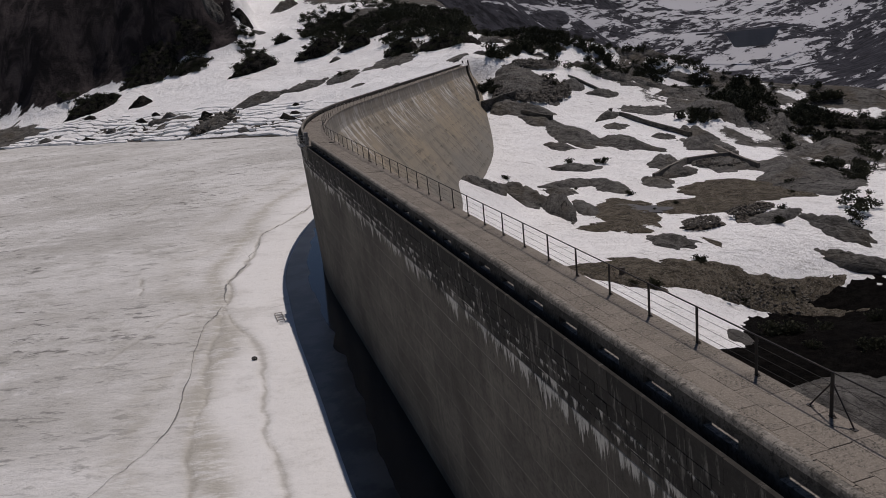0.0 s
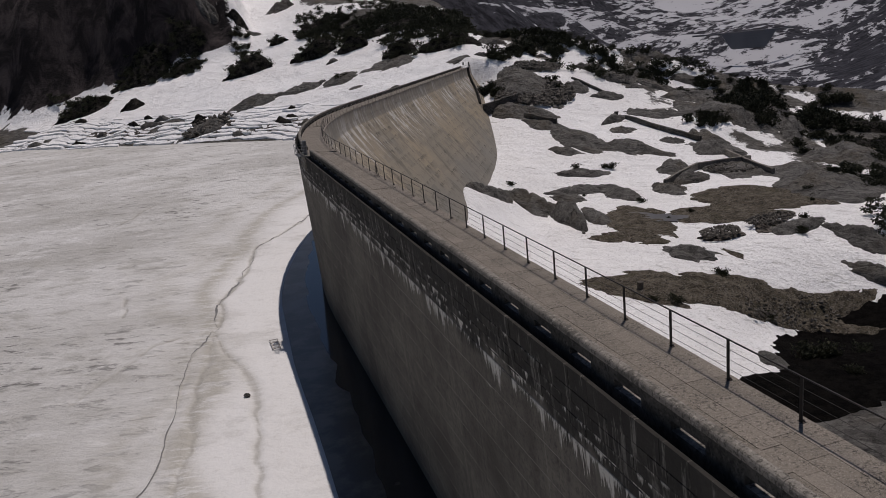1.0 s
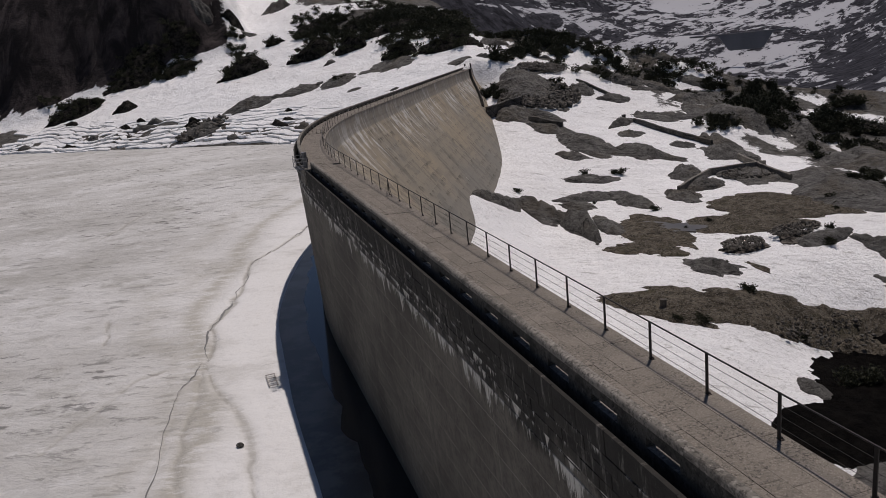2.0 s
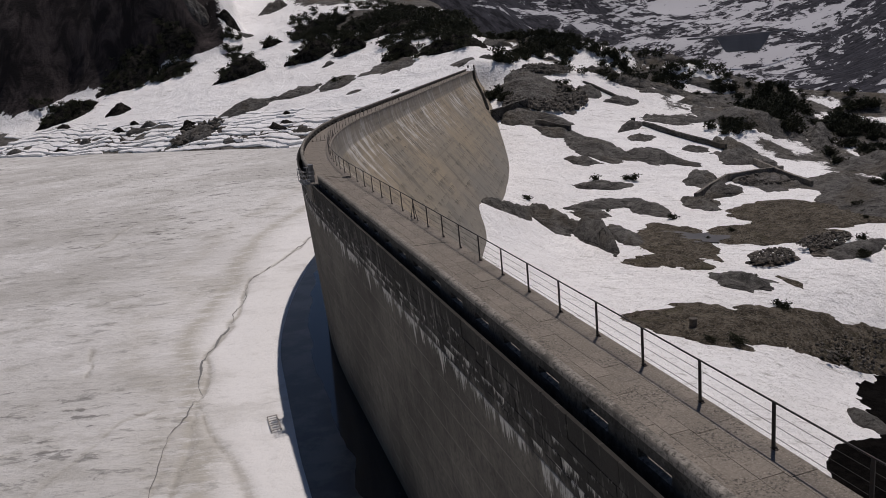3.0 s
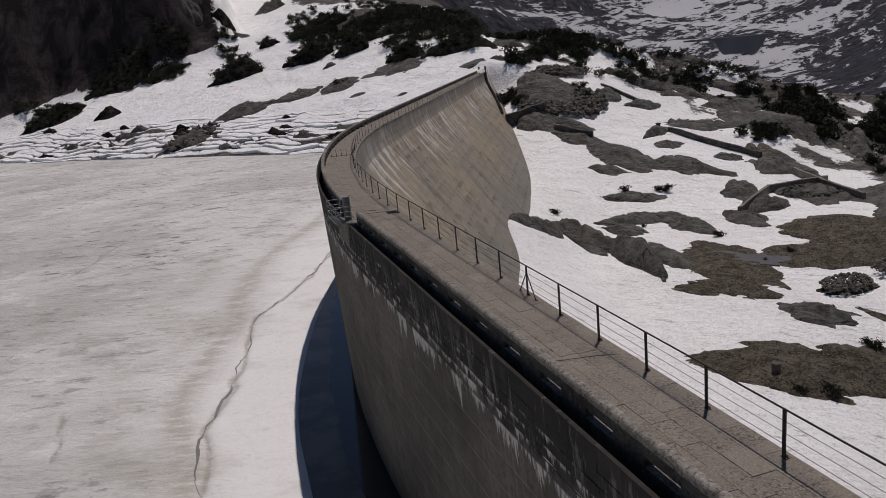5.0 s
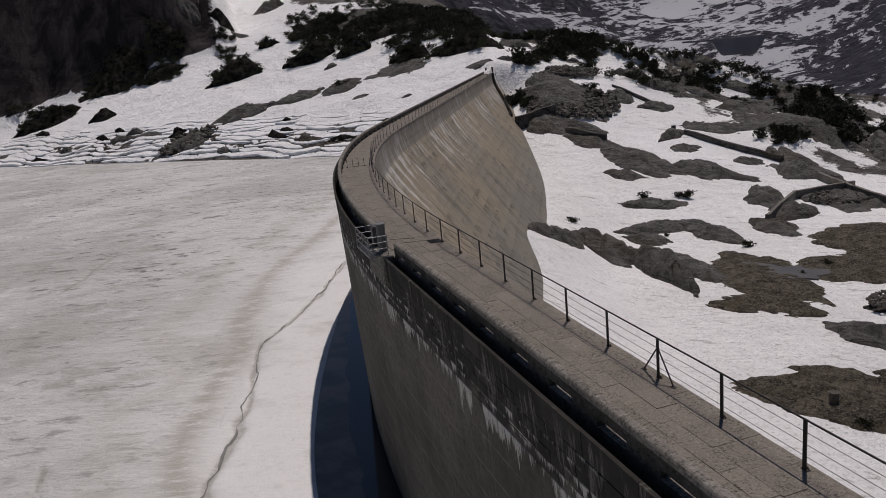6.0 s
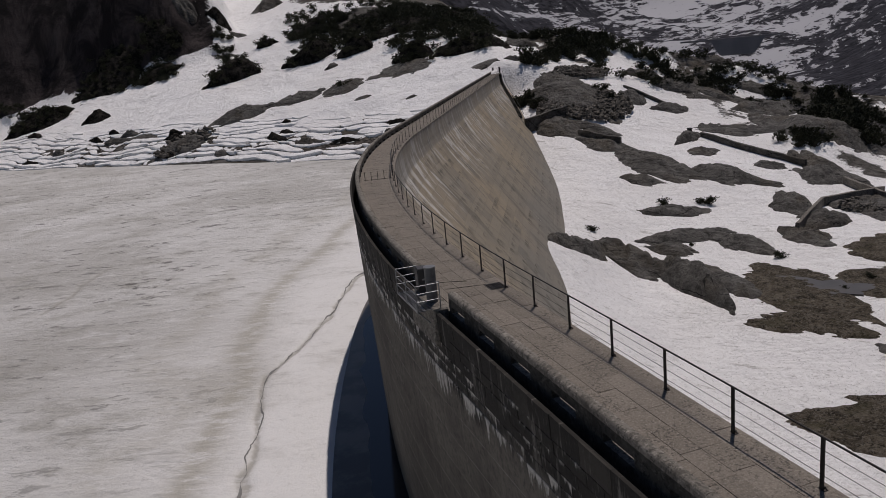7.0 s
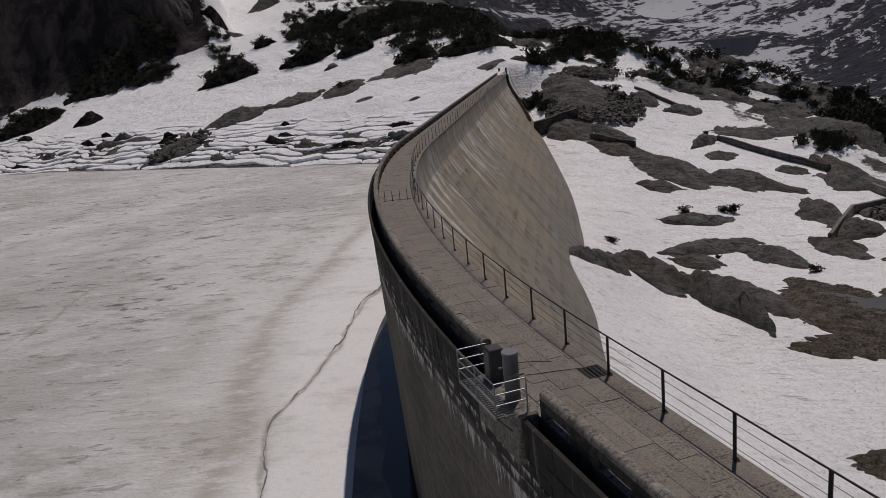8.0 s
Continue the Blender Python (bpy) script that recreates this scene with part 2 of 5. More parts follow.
base = g.mix(g.step(g.noise(1.0, 6, 0.7, g.stretch((3.2, 0.05, 1), u)), 0.60, 0.68, 0.0, 0.3), base, (0.24, 0.22, 0.19))
lift = g.calc("ABSOLUTE", g.calc("SUBTRACT", g.calc("FRACT", g.calc("DIVIDE", g.calc("ADD", zv, 2.19), 1.24)), 0.5))
line = g.calc("MULTIPLY", g.step(lift, 0.482, 0.493), g.step(g.noise(0.22, 6, 0.75, u), 0.36, 0.52))
base = g.mix(g.calc("MULTIPLY", line, 0.9), base, (0.28, 0.262, 0.23))
under = g.calc("FRACT", g.calc("DIVIDE", g.calc("ADD", zv, 2.19), -1.24))
weep = g.calc("MULTIPLY", g.step(under, 0.5, 0.0), g.step(g.noise(1.0, 7, 0.75, g.stretch((1.4, 0.15, 1), u)), 0.52, 0.62))
base = g.mix(g.calc("MULTIPLY", weep, 0.5), base, (0.050, 0.045, 0.038))
bay = g.calc("ABSOLUTE", g.calc("SUBTRACT", g.calc("FRACT", g.calc("DIVIDE", g.calc("ADD", su, g.calc("MULTIPLY", g.noise(0.9, 5, 0.7, g.join(0.0, zv, 0.0)), 0.12)), 9.48)), 0.5))
base = g.mix(g.calc("MULTIPLY", g.step(bay, 0.4965, 0.4985), 0.55), base, (0.25, 0.232, 0.20))
band = g.calc("ADD", zv, g.calc("MULTIPLY", g.calc("SUBTRACT", g.noise(1.0, 7, 0.72, g.stretch((0.33, 0.10, 1), u)), 0.5), 5.0))
band = g.calc("ADD", band, g.calc("MULTIPLY", g.calc("SUBTRACT", tone, 0.5), 0.5))
c = g.mix(g.step(band, -2.75, -1.9, 0.0, 0.93), base, g.mix(g.noise(0.9, 7, 0.75, u), (0.010, 0.0095, 0.009), (0.048, 0.045, 0.041)))
c = g.mix(g.calc("MULTIPLY", g.step(tone, 0.5, 1.0, 0.0, 0.5), g.step(g.noise(0.35, 6, 0.7, u), 0.42, 0.60)), c, (0.095, 0.087, 0.075))
grey = g.noise(1.0, 7, 0.75, g.stretch((2.4, 0.30, 1), u))
c = g.mix(g.calc("MULTIPLY", g.step(g.calc("ADD", grey, g.step(zv, -0.8, -0.1, 0.0, -0.02)), 0.52, 0.62, 0.0, 0.8), g.step(zv, -3.5, -0.4)), c, (0.20, 0.188, 0.168))
thin = g.noise(1.0, 8, 0.8, g.stretch((4.5, 0.30, 1), u), 0.2)
for level, reach, seed, gate in ((-0.65, 0.6, 12.0, 0.51), (-1.03, 0.7, 0.0, 0.48), (-1.42, 0.9, 7.7, 0.46), (-1.80, 1.0, 3.3, 0.43), (-2.19, 1.9, 9.1, 0.40), (-3.43, 1.1, 5.2, 0.57)):
    drop = g.calc("SUBTRACT", level + 0.02, zv)
    tooth = g.noise(1.7, 7, 0.8, g.join(su, seed, g.calc("MULTIPLY", zv, 0.08)))
    where = g.noise(0.30, 7, 0.78, g.join(su, seed + 20.0, 0.0))
    length = g.calc("MULTIPLY", g.calc("MULTIPLY", g.step(tooth, 0.40, 0.74), g.step(where, gate - 0.02, gate + 0.22, 0.35, 1.0)), reach)
    on = g.calc("MULTIPLY", g.step(drop, 0.0, 0.03), g.step(g.calc("SUBTRACT", length, drop), -0.02, 0.16))
    on = g.calc("MULTIPLY", on, g.step(where, gate, gate + 0.05))
    on = g.calc("MULTIPLY", on, g.step(thin, 0.40, 0.50, 0.1, 1.0))
    c = g.mix(g.calc("MULTIPLY", on, 0.92), c, (0.60, 0.575, 0.52))
c = g.mix(g.step(g.noise(5, 7, 0.8), 0.53, 0.64, 0.0, 0.45), c, (0.035, 0.032, 0.029))
FACE_UP = g.done(c, g.bump(g.noise(5, 7, 0.75), 0.6, 0.06, g.bump(lift, 0.3, 0.05)))

# Downstream face: warm grey concrete, pale lime runs below the crest.
g = Graph("downstream_concrete", 0.88, 0, 0.2)
px, py, zv = g.split(g.pos)
su = g.calc("ADD", g.calc("MULTIPLY", px, math.sin(radians(32.8))), g.calc("MULTIPLY", py, math.cos(radians(32.8))))
u = g.join(su, zv, 0.0)
warm = g.mix(g.step(g.noise(0.06, 4, 0.6, u), 0.38, 0.62), (0.255, 0.226, 0.178), (0.315, 0.262, 0.188))
deep = g.step(g.calc("ADD", zv, g.calc("MULTIPLY", g.noise(0.1, 4, 0.6, u), 8.0)), -7.0, -14.0)
warm = g.mix(g.calc("MULTIPLY", deep, 0.75), warm, (0.21, 0.20, 0.178))
isl = g.calc("FRACT", g.calc("MULTIPLY", g.calc("ADD", g.island(), g.rand()), 7.31))
c = g.mix(g.calc("MULTIPLY", g.step(isl, 0.45, 1.0, 0.0, 0.5), g.step(g.noise(0.05, 5, 0.7, u), 0.40, 0.62, 0.25, 1.0)), warm, (0.150, 0.142, 0.126))
run = g.noise(1.0, 7, 0.72, g.stretch((0.42, 0.10, 1), u), 0.4)
c = g.mix(g.step(run, 0.53, 0.62, 0.0, 0.6), c, (0.125, 0.115, 0.098))
hang = g.calc("FRACT", g.calc("DIVIDE", zv, -1.5))
mark = g.calc("MULTIPLY", g.step(g.noise(1.0, 7, 0.8, g.stretch((0.6, 0.5, 1), u)), 0.50, 0.56), g.step(hang, 0.8, 0.0))
c = g.mix(g.calc("MULTIPLY", mark, g.step(g.noise(0.10, 4, 0.6, u), 0.40, 0.58, 0.1, 0.8)), c, (0.085, 0.078, 0.066))
lime = g.noise(1.0, 8, 0.75, g.stretch((0.6, 0.16, 1), u, (0, 0, 0.12)), 0.3)
high = g.calc("MULTIPLY", g.step(g.calc("ADD", zv, g.calc("MULTIPLY", g.noise(0.12, 4, 0.6, u), 6.0)), -7.0, -1.5), g.step(g.noise(0.09, 3, 0.6, u), 0.36, 0.56))
c = g.mix(g.calc("MULTIPLY", g.step(lime, 0.50, 0.57), g.calc("MULTIPLY", high, 0.8)), c, (0.60, 0.58, 0.545))
few = g.noise(1.0, 6, 0.7, g.stretch((1.3, 0.16, 1), u, (0, 0, 0.08)))
c = g.mix(g.step(few, 0.66, 0.72, 0.0, 0.8), c, (0.55, 0.53, 0.49))
c = g.mix(g.calc("MULTIPLY", g.step(zv, -2.7, -2.3), 0.55), c, (0.19, 0.182, 0.168))
c = g.mix(g.step(g.noise(6, 6, 0.75), 0.5, 0.75, 0, 0.45), c, (0.13, 0.12, 0.104))
FACE_DOWN = g.done(c, g.bump(g.noise(7, 6, 0.75), 0.35, 0.04))


def plain(name, color, rough, metal=0.0, wear=(0.1, 0.06, 0.04), amount=0.5):
    g = Graph(name, rough, metal, 0.4)
    c = g.mix(g.step(g.noise(6, 6, 0.75, g.local()), 0.48, 0.7, 0.0, amount), color, wear)
    return g.done(c, g.bump(g.noise(25, 4, 0.6, g.local()), 0.2, 0.004))


STEEL = plain("dark_painted_steel", (0.030, 0.028, 0.027), 0.55, 0.3, (0.075, 0.045, 0.03), 0.6)
ZINC = plain("galvanised_steel", (0.22, 0.225, 0.23), 0.45, 0.7, (0.10, 0.10, 0.10), 0.6)
CABINET = plain("dark_grey_enamel", (0.045, 0.045, 0.047), 0.5, 0.1, (0.09, 0.08, 0.07), 0.4)
TUBE = plain("grey_plastic_tube", (0.11, 0.11, 0.112), 0.5, 0.0, (0.05, 0.05, 0.05), 0.5)
BARK = plain("dark_bark", (0.055, 0.04, 0.03), 0.95)
g = Graph("pine_needles", 0.75, 0, 0.2)
NEEDLE = g.done(g.mix(g.island(), (0.022, 0.025, 0.016), (0.075, 0.076, 0.046)))
g = Graph("weathered_wood", 0.9, 0, 0.1)
WOOD = g.done(g.mix(g.noise(4, 5, 0.7, g.stretch((6, 0.6, 6), g.local())), (0.28, 0.26, 0.235), (0.50, 0.475, 0.44)))


# ---- mesh helpers ----
def mesh(name, verts, faces, material, parent=None, label="", uvs=None, smooth=False):
    """One mesh object from vertices and faces."""
    me = bpy.data.meshes.new(name)
    me.from_pydata([tuple(v) for v in verts], [], [tuple(int(i) for i in q) for q in faces])
    if uvs is not None:
        layer = me.uv_layers.new(name="UVMap")
        order = np.empty(len(me.loops), np.int32)
        me.loops.foreach_get("vertex_index", order)
        layer.data.foreach_set("uv", np.asarray(uvs, np.float32)[order].ravel())
    for m in material if isinstance(material, (list, tuple)) else (material,):
        me.materials.append(m)
    if smooth:
        me.polygons.foreach_set("use_smooth", np.ones(len(me.polygons), bool))
    me.update()
    ob = new(name, me)
    ob.parent = parent
    if label:
        tagged(ob, label)
    return ob


def part(name, bm, material, parent, label="", smooth=False):
    """A bmesh as one mesh object under a thing or a part."""
    me = bpy.data.meshes.new(name)
    bm.to_mesh(me)
    bm.free()
    me.materials.append(material)
    if smooth:
        me.polygons.foreach_set("use_smooth", np.ones(len(me.polygons), bool))
    ob = new(name, me)
    ob.parent = parent
    if label:
        tagged(ob, label)
    return ob


def again(ob, parent, m):
    """One more object on the same mesh, as a piece of parent."""
    o = new(ob.name.split(".")[0], ob.data)
    o.parent = parent
    o.matrix_basis = m
    return o


def box(bm, size, at=(0, 0, 0), turn=None, bevel=0.0):
    r = bmesh.ops.create_cube(bm, size=1.0)
    bmesh.ops.scale(bm, vec=size, verts=r["verts"])
    if bevel:
        edges = list({e for v in r["verts"] for e in v.link_edges})
        r = bmesh.ops.bevel(bm, geom=edges, offset=bevel, segments=1, affect="EDGES")
    vs = r["verts"]
    if turn is not None:
        bmesh.ops.transform(bm, matrix=turn, verts=vs)
    bmesh.ops.translate(bm, vec=at, verts=vs)
    return bm


def rod(bm, a, b, radius, sides=8):
    """A round bar from a to b."""
    a, b = Vector(a), Vector(b)
    r = bmesh.ops.create_cone(bm, cap_ends=True, segments=sides, radius1=radius, radius2=radius, depth=(b - a).length)
    m = Matrix.Translation((a + b) / 2) @ (b - a).to_track_quat("Z", "Y").to_matrix().to_4x4()
    bmesh.ops.transform(bm, matrix=m, verts=r["verts"])
    return bm


def tube(name, pts, radius, material, parent=None, sides=6, label=""):
    """A bar that follows a line of points."""
    pts = np.asarray(pts, float)
    d = np.gradient(pts, axis=0)
    d /= np.linalg.norm(d, axis=1)[:, None]
    side = np.cross(d, (0, 0, 1.0))
    side /= np.linalg.norm(side, axis=1)[:, None] + 1e-9
    up = np.cross(side, d)
    a = np.arange(sides) * 2 * np.pi / sides
    v = (pts[:, None] + radius * (np.cos(a)[None, :, None] * side[:, None] + np.sin(a)[None, :, None] * up[:, None])).reshape(-1, 3)
    n = len(pts)
    f = [(i * sides + k, i * sides + (k + 1) % sides, (i + 1) * sides + (k + 1) % sides, (i + 1) * sides + k) for i in range(n - 1) for k in range(sides)]
    f += [tuple(range(sides))[::-1], tuple(range((n - 1) * sides, n * sides))]
    return mesh(name, v, f, material, parent, label, smooth=True)


# ---- smooth random fields ----
def lattice(ix, iy, seed):
    h = (ix * 374761393 + iy * 668265263 + seed * 974634777) & 0xFFFFFFFF
    h = ((h ^ (h >> 13)) * 1274126177) & 0xFFFFFFFF
    return ((h ^ (h >> 16)) & 0xFFFF) / 65535.0


def field(x, y, size, octaves=4, seed=0, gain=0.5):
    """Rolling noise from -1 to 1 with features of about the given size in metres."""
    x, y = np.broadcast_arrays(np.asarray(x, float) / size, np.asarray(y, float) / size)
    out, amp, total = np.zeros(x.shape), 1.0, 0.0
    for o in range(octaves):
        fx, fy = np.floor(x), np.floor(y)
        ix, iy = fx.astype(np.int64), fy.astype(np.int64)
        u, v = x - fx, y - fy
        u, v = u * u * u * (u * (u * 6 - 15) + 10), v * v * v * (v * (v * 6 - 15) + 10)
        s = seed + 31 * o
        a = lattice(ix, iy, s) * (1 - u) + lattice(ix + 1, iy, s) * u
        b = lattice(ix, iy + 1, s) * (1 - u) + lattice(ix + 1, iy + 1, s) * u
        out = out + amp * (2 * (a * (1 - v) + b * v) - 1)
        total, amp = total + amp, amp * gain
        x, y = x * 2.03 + 11.7, y * 2.03 - 5.3
    return out / total * 1.6


def ease(v, lo, hi):
    t = np.clip((np.asarray(v, float) - lo) / (hi - lo), 0, 1)
    return t * t * (3 - 2 * t)


def soft(v, w=3.0):
    """max(v, 0) with a rounded knee."""
    v = np.asarray(v, float) / w
    return w * np.where(v > 30, v, np.log1p(np.exp(np.minimum(v, 30))))


# ---- the line of the dam (its handrail): straight, an arc to the right, straight ----
H1, H2, RADIUS = radians(5.73), radians(32.8), 122.0
CORNER = np.array([21.47, 101.8])
D1, D2 = np.array([math.sin(H1), math.cos(H1)]), np.array([math.sin(H2), math.cos(H2)])
TANGENT = RADIUS * math.tan((H2 - H1) / 2)
S0 = 133.31                                 # straight part before the bend
S1 = S0 + RADIUS * (H2 - H1)
S2 = S1 + 135.31                            # end of the dam
BEGIN = CORNER - D1 * (TANGENT + S0)


def crest(s):
    """Place and heading on the handrail's line, s metres from its start."""
    s = np.asarray(s, float)
    a = H1 + np.clip((s - S0) / RADIUS, 0, H2 - H1)
    first = BEGIN + np.minimum(s, S0)[..., None] * D1
    turn = RADIUS * np.stack([math.cos(H1) - np.cos(a), np.sin(a) - math.sin(H1)], -1)
    last = np.maximum(s - S1, 0)[..., None] * D2
    return first + turn + last, a


def on_dam(s, off, z):
    """World place at s along the dam, off metres upstream of the handrail, at height z."""
    p, a = crest(s)
    off, z = np.asarray(off, float), np.asarray(z, float)
    x = p[..., 0] - np.cos(a) * off
    y = p[..., 1] + np.sin(a) * off
    return np.stack(np.broadcast_arrays(x, y, z), -1)


def dam_pose(s, off, z):
    """Matrix at that place: x points downstream, y along the dam."""
    q, (_, a) = on_dam(s, off, z), crest(s)
    return Matrix.Translation(q.tolist()) @ Matrix.Rotation(-float(a), 4, "Z")


def upstream(x, y):
    """Metres upstream of the handrail's line (negative: downstream), with both straights prolonged."""
    x, y = np.asarray(x, float), np.asarray(y, float)
    l1 = -((x - CORNER[0]) * math.cos(H1) - (y - CORNER[1]) * math.sin(H1))
    l2 = -((x - CORNER[0]) * math.cos(H2) - (y - CORNER[1]) * math.sin(H2))
    cx, cy = BEGIN + S0 * D1 + RADIUS * np.array([math.cos(H1), -math.sin(H1)])
    arc = np.hypot(x - cx, y - cy) - RADIUS
    t1 = (x - CORNER[0]) * D1[0] + (y - CORNER[1]) * D1[1]
    t2 = (x - CORNER[0]) * D2[0] + (y - CORNER[1]) * D2[1]
    return np.where(t1 < -TANGENT, l1, np.where(t2 > TANGENT, l2, arc))


def along(x, y):
    """Metres beyond the dam's far end."""
    e, _ = crest(S2)
    return (np.asarray(x, float) - e[0]) * D2[0] + (np.asarray(y, float) - e[1]) * D2[1]


def station(x, y):
    """Metres along the dam of the nearest place on its line."""
    t1 = (x - CORNER[0]) * D1[0] + (y - CORNER[1]) * D1[1]
    t2 = (x - CORNER[0]) * D2[0] + (y - CORNER[1]) * D2[1]
    cx, cy = BEGIN + S0 * D1 + RADIUS * np.array([math.cos(H1), -math.sin(H1)])
    turn = np.arctan2(y - cy, -(x - cx))
    return np.where(t1 < -TANGENT, S0 + t1 + TANGENT, np.where(t2 > TANGENT, S1 + t2 - TANGENT, S0 + RADIUS * np.clip(turn - H1, 0, H2 - H1)))


# ---- terrain ----
LAKE = -15.4


def bump_at(x, y, cx, cy, r1, r2, turn, h):
    c, s = math.cos(radians(turn)), math.sin(radians(turn))
    u, v = ((x - cx) * c + (y - cy) * s) / r1, (-(x - cx) * s + (y - cy) * c) / r2
    return h * np.exp(-(u * u + v * v))


def valley_side(x, y):
    """Ground below the dam: a floor that climbs to the far abutment and falls away to the main valley."""
    z = -26 + 0.22 * soft(y - 148, 5) + 0.24 * soft(y - 200, 4) - 0.16 * soft(y - 226, 5) - 0.1 * soft(y - 262, 6)
    z = z - (0.05 + 0.05 * ease(y, 185, 215)) * soft(x - 120, 5) - 0.07 * soft(92 - y, 5)
    s = station(x, y)
    snowbank = -20.4 - 0.08 * soft(180 - s, 4) + 0.205 * soft(s - 260, 5) + 3.7 * np.exp(-((s - 210) / 8.0) ** 2)
    reach = -upstream(x, y) - 0.8 * np.maximum(-snowbank - 2.6, 0)
    w = (1 - ease(reach, -3, 15)) * (1 - ease(along(x, y), -3, 5))
    z = z * (1 - w) + np.minimum(snowbank, 0.0) * w
    z = z + bump_at(x, y, 158, 177, 16, 9, 30, 3.5)
    z = z - bump_at(x, y, 84, 74, 16, 11, 10, 7)
    e, u = (x - 128) * 0.716 + (y - 262) * 0.698, (x - 128) * 0.698 - (y - 262) * 0.716
    z = z + 4.2 * np.exp(-((e - 15) / 9) ** 2) * ease(u, -6, 18)
    return z - 0.62 * soft(e - 20, 4) * ease(u, -25, 8)


def lake_side(x, y):
    d = (x - 65) * 0.776 + (y - 223) * 0.63
    z = LAKE + 0.36 * d
    foot = 45 + 0.62 * np.maximum(x, 0) + 0.48 * np.minimum(x, 0)                     # the cliff stands nearer the shore towards the west
    c = soft(d - foot - 4 * field(x, y, 30, 3, 91), 1.8) * ease(x + 8 * field(x, y, 20, 3, 93), 76, 40)
    return z + np.minimum(2.6 * c, 34 + 0.5 * c), d


def far_side(x, y):
    r, b = np.hypot(x, y), np.degrees(np.arctan2(x, y))
    z = -112 + 0.15 * soft(r - 2050, 120)
    z = z + 0.75 * soft(r * np.sin(np.radians(np.clip(36.6 + 2.2 * field(x, y, 380, 4, 81) - b, -50, 50))), 15) * ease(r, 700, 1300)
    z = z + 0.42 * soft(r * np.sin(np.radians(np.clip(b - 49, -60, 60))), 40)
    rough = field(x, y, 420, 6, 5, 0.52)
    return z + (22 + 30 * ease(r, 1800, 3200)) * rough


def terrain(x, y):
    """Height of the ground, and how bare of snow it is (0 to 1)."""
    x, y = np.asarray(x, float), np.asarray(y, float)
    up, over = upstream(x, y), along(x, y)
    down = valley_side(x, y)
    bank, d = lake_side(x, y)
    past = ease(over, -2, 12)
    side = np.where(up > 0, np.maximum(bank, -27), down)
    z = side * (1 - past) + np.where(up > 0, np.minimum(bank, down + 60 * ease(x, 78, 60)), down) * past
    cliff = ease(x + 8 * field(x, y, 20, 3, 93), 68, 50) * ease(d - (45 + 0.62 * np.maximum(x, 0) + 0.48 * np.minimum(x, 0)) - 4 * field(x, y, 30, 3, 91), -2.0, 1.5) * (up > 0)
    near = np.hypot(x - 90, y - 140)
    rough = field(x, y, 38, 5, 2) * 1.0 + field(x, y, 9, 3, 9) * 0.25
    shore = ease(z, LAKE - 2, LAKE + 4)
    z = z + np.where(up > 0, rough * shore, rough * 0.45 * ease(-up, 4, 30))
    z = z + cliff * (3.2 * field(x, y, 16, 5, 17) + 1.5 * np.abs(field(x * 3, y, 9, 4, 19)))
    r = np.hypot(x, y)
    b = ease(np.degrees(np.arctan2(x, y)), 22, 26)
    w = ease((r - 420 + 105 * b) / (580 - 410 * b), 0, 1) * ease(np.degrees(np.arctan2(x, y)), 12, 26)
    z = z * (1 - w) + far_side(x, y) * w
    bare = cliff * (0.95 + 0.1 * field(x, y, 12, 3, 23))
    hill = ease(z, 8, 20) * (up > 0) * ease(x, 84, 104) * (1 - w)
    bare = np.maximum(bare, hill * (0.62 + 0.6 * field(x, y, 24, 4, 29)))
    bare = np.maximum(bare, (0.30 + 0.55 * field(x, y, 20, 5, 41)) * ease(y, 204, 226) * (up < 0) * (1 - w))
    bare = np.maximum(bare, (0.24 + 0.55 * field(x, y, 20, 5, 43)) * ease(x, 118, 165) * (up < 0) * (1 - w))
    bare = np.maximum(bare, (0.60 + 0.6 * field(x, y, 18, 5, 47)) * ease(x - 0.35 * (y - 150), 146, 166) * (up < 0) * (1 - w))
    bare = np.maximum(bare, (0.38 + 0.6 * field(x, y, 16, 5, 49)) * ease(x + y, 372, 392) * (up < 0) * (1 - w))
    bare = np.maximum(bare, 0.9 * ease(d, -3, 0) * ease(d + 5 * field(x, y, 25, 3, 95), 22, 12) * (up > 4) * (1 - w))
    steep = ease(np.abs(far_side(x + 8, y) - far_side(x - 8, y)) + np.abs(far_side(x, y + 8) - far_side(x, y - 8)), 4, 16)
    bare = np.where(w > 0.5, 0.49 + 0.2 * steep + 0.26 * field(x, y, 340, 4, 77) + 0.08 * ease(np.degrees(np.arctan2(x, y)), 46, 51) + 0.28 * ease(np.degrees(np.arctan2(x, y)), 40.5, 36) - 0.25 * ease(r, 2600, 3600), bare)
    return z, bare, cliff * (1 - w)


def ground_z(x, y):
    return terrain(np.array([x]), np.array([y]))[0][0]


def ladder(lo, hi, step, ends):
    """Coordinates with a fine step between lo and hi and ever wider ones out to both ends."""
    core = list(np.arange(lo, hi + 1e-6, step))
    s, v = step, hi
    while v < ends[1]:
        s *= 1.06
        v += s
        core.append(v)
    s, v = step, lo
    while v > ends[0]:
        s *= 1.12
        v -= s
        core.insert(0, v)
    return np.array(core)


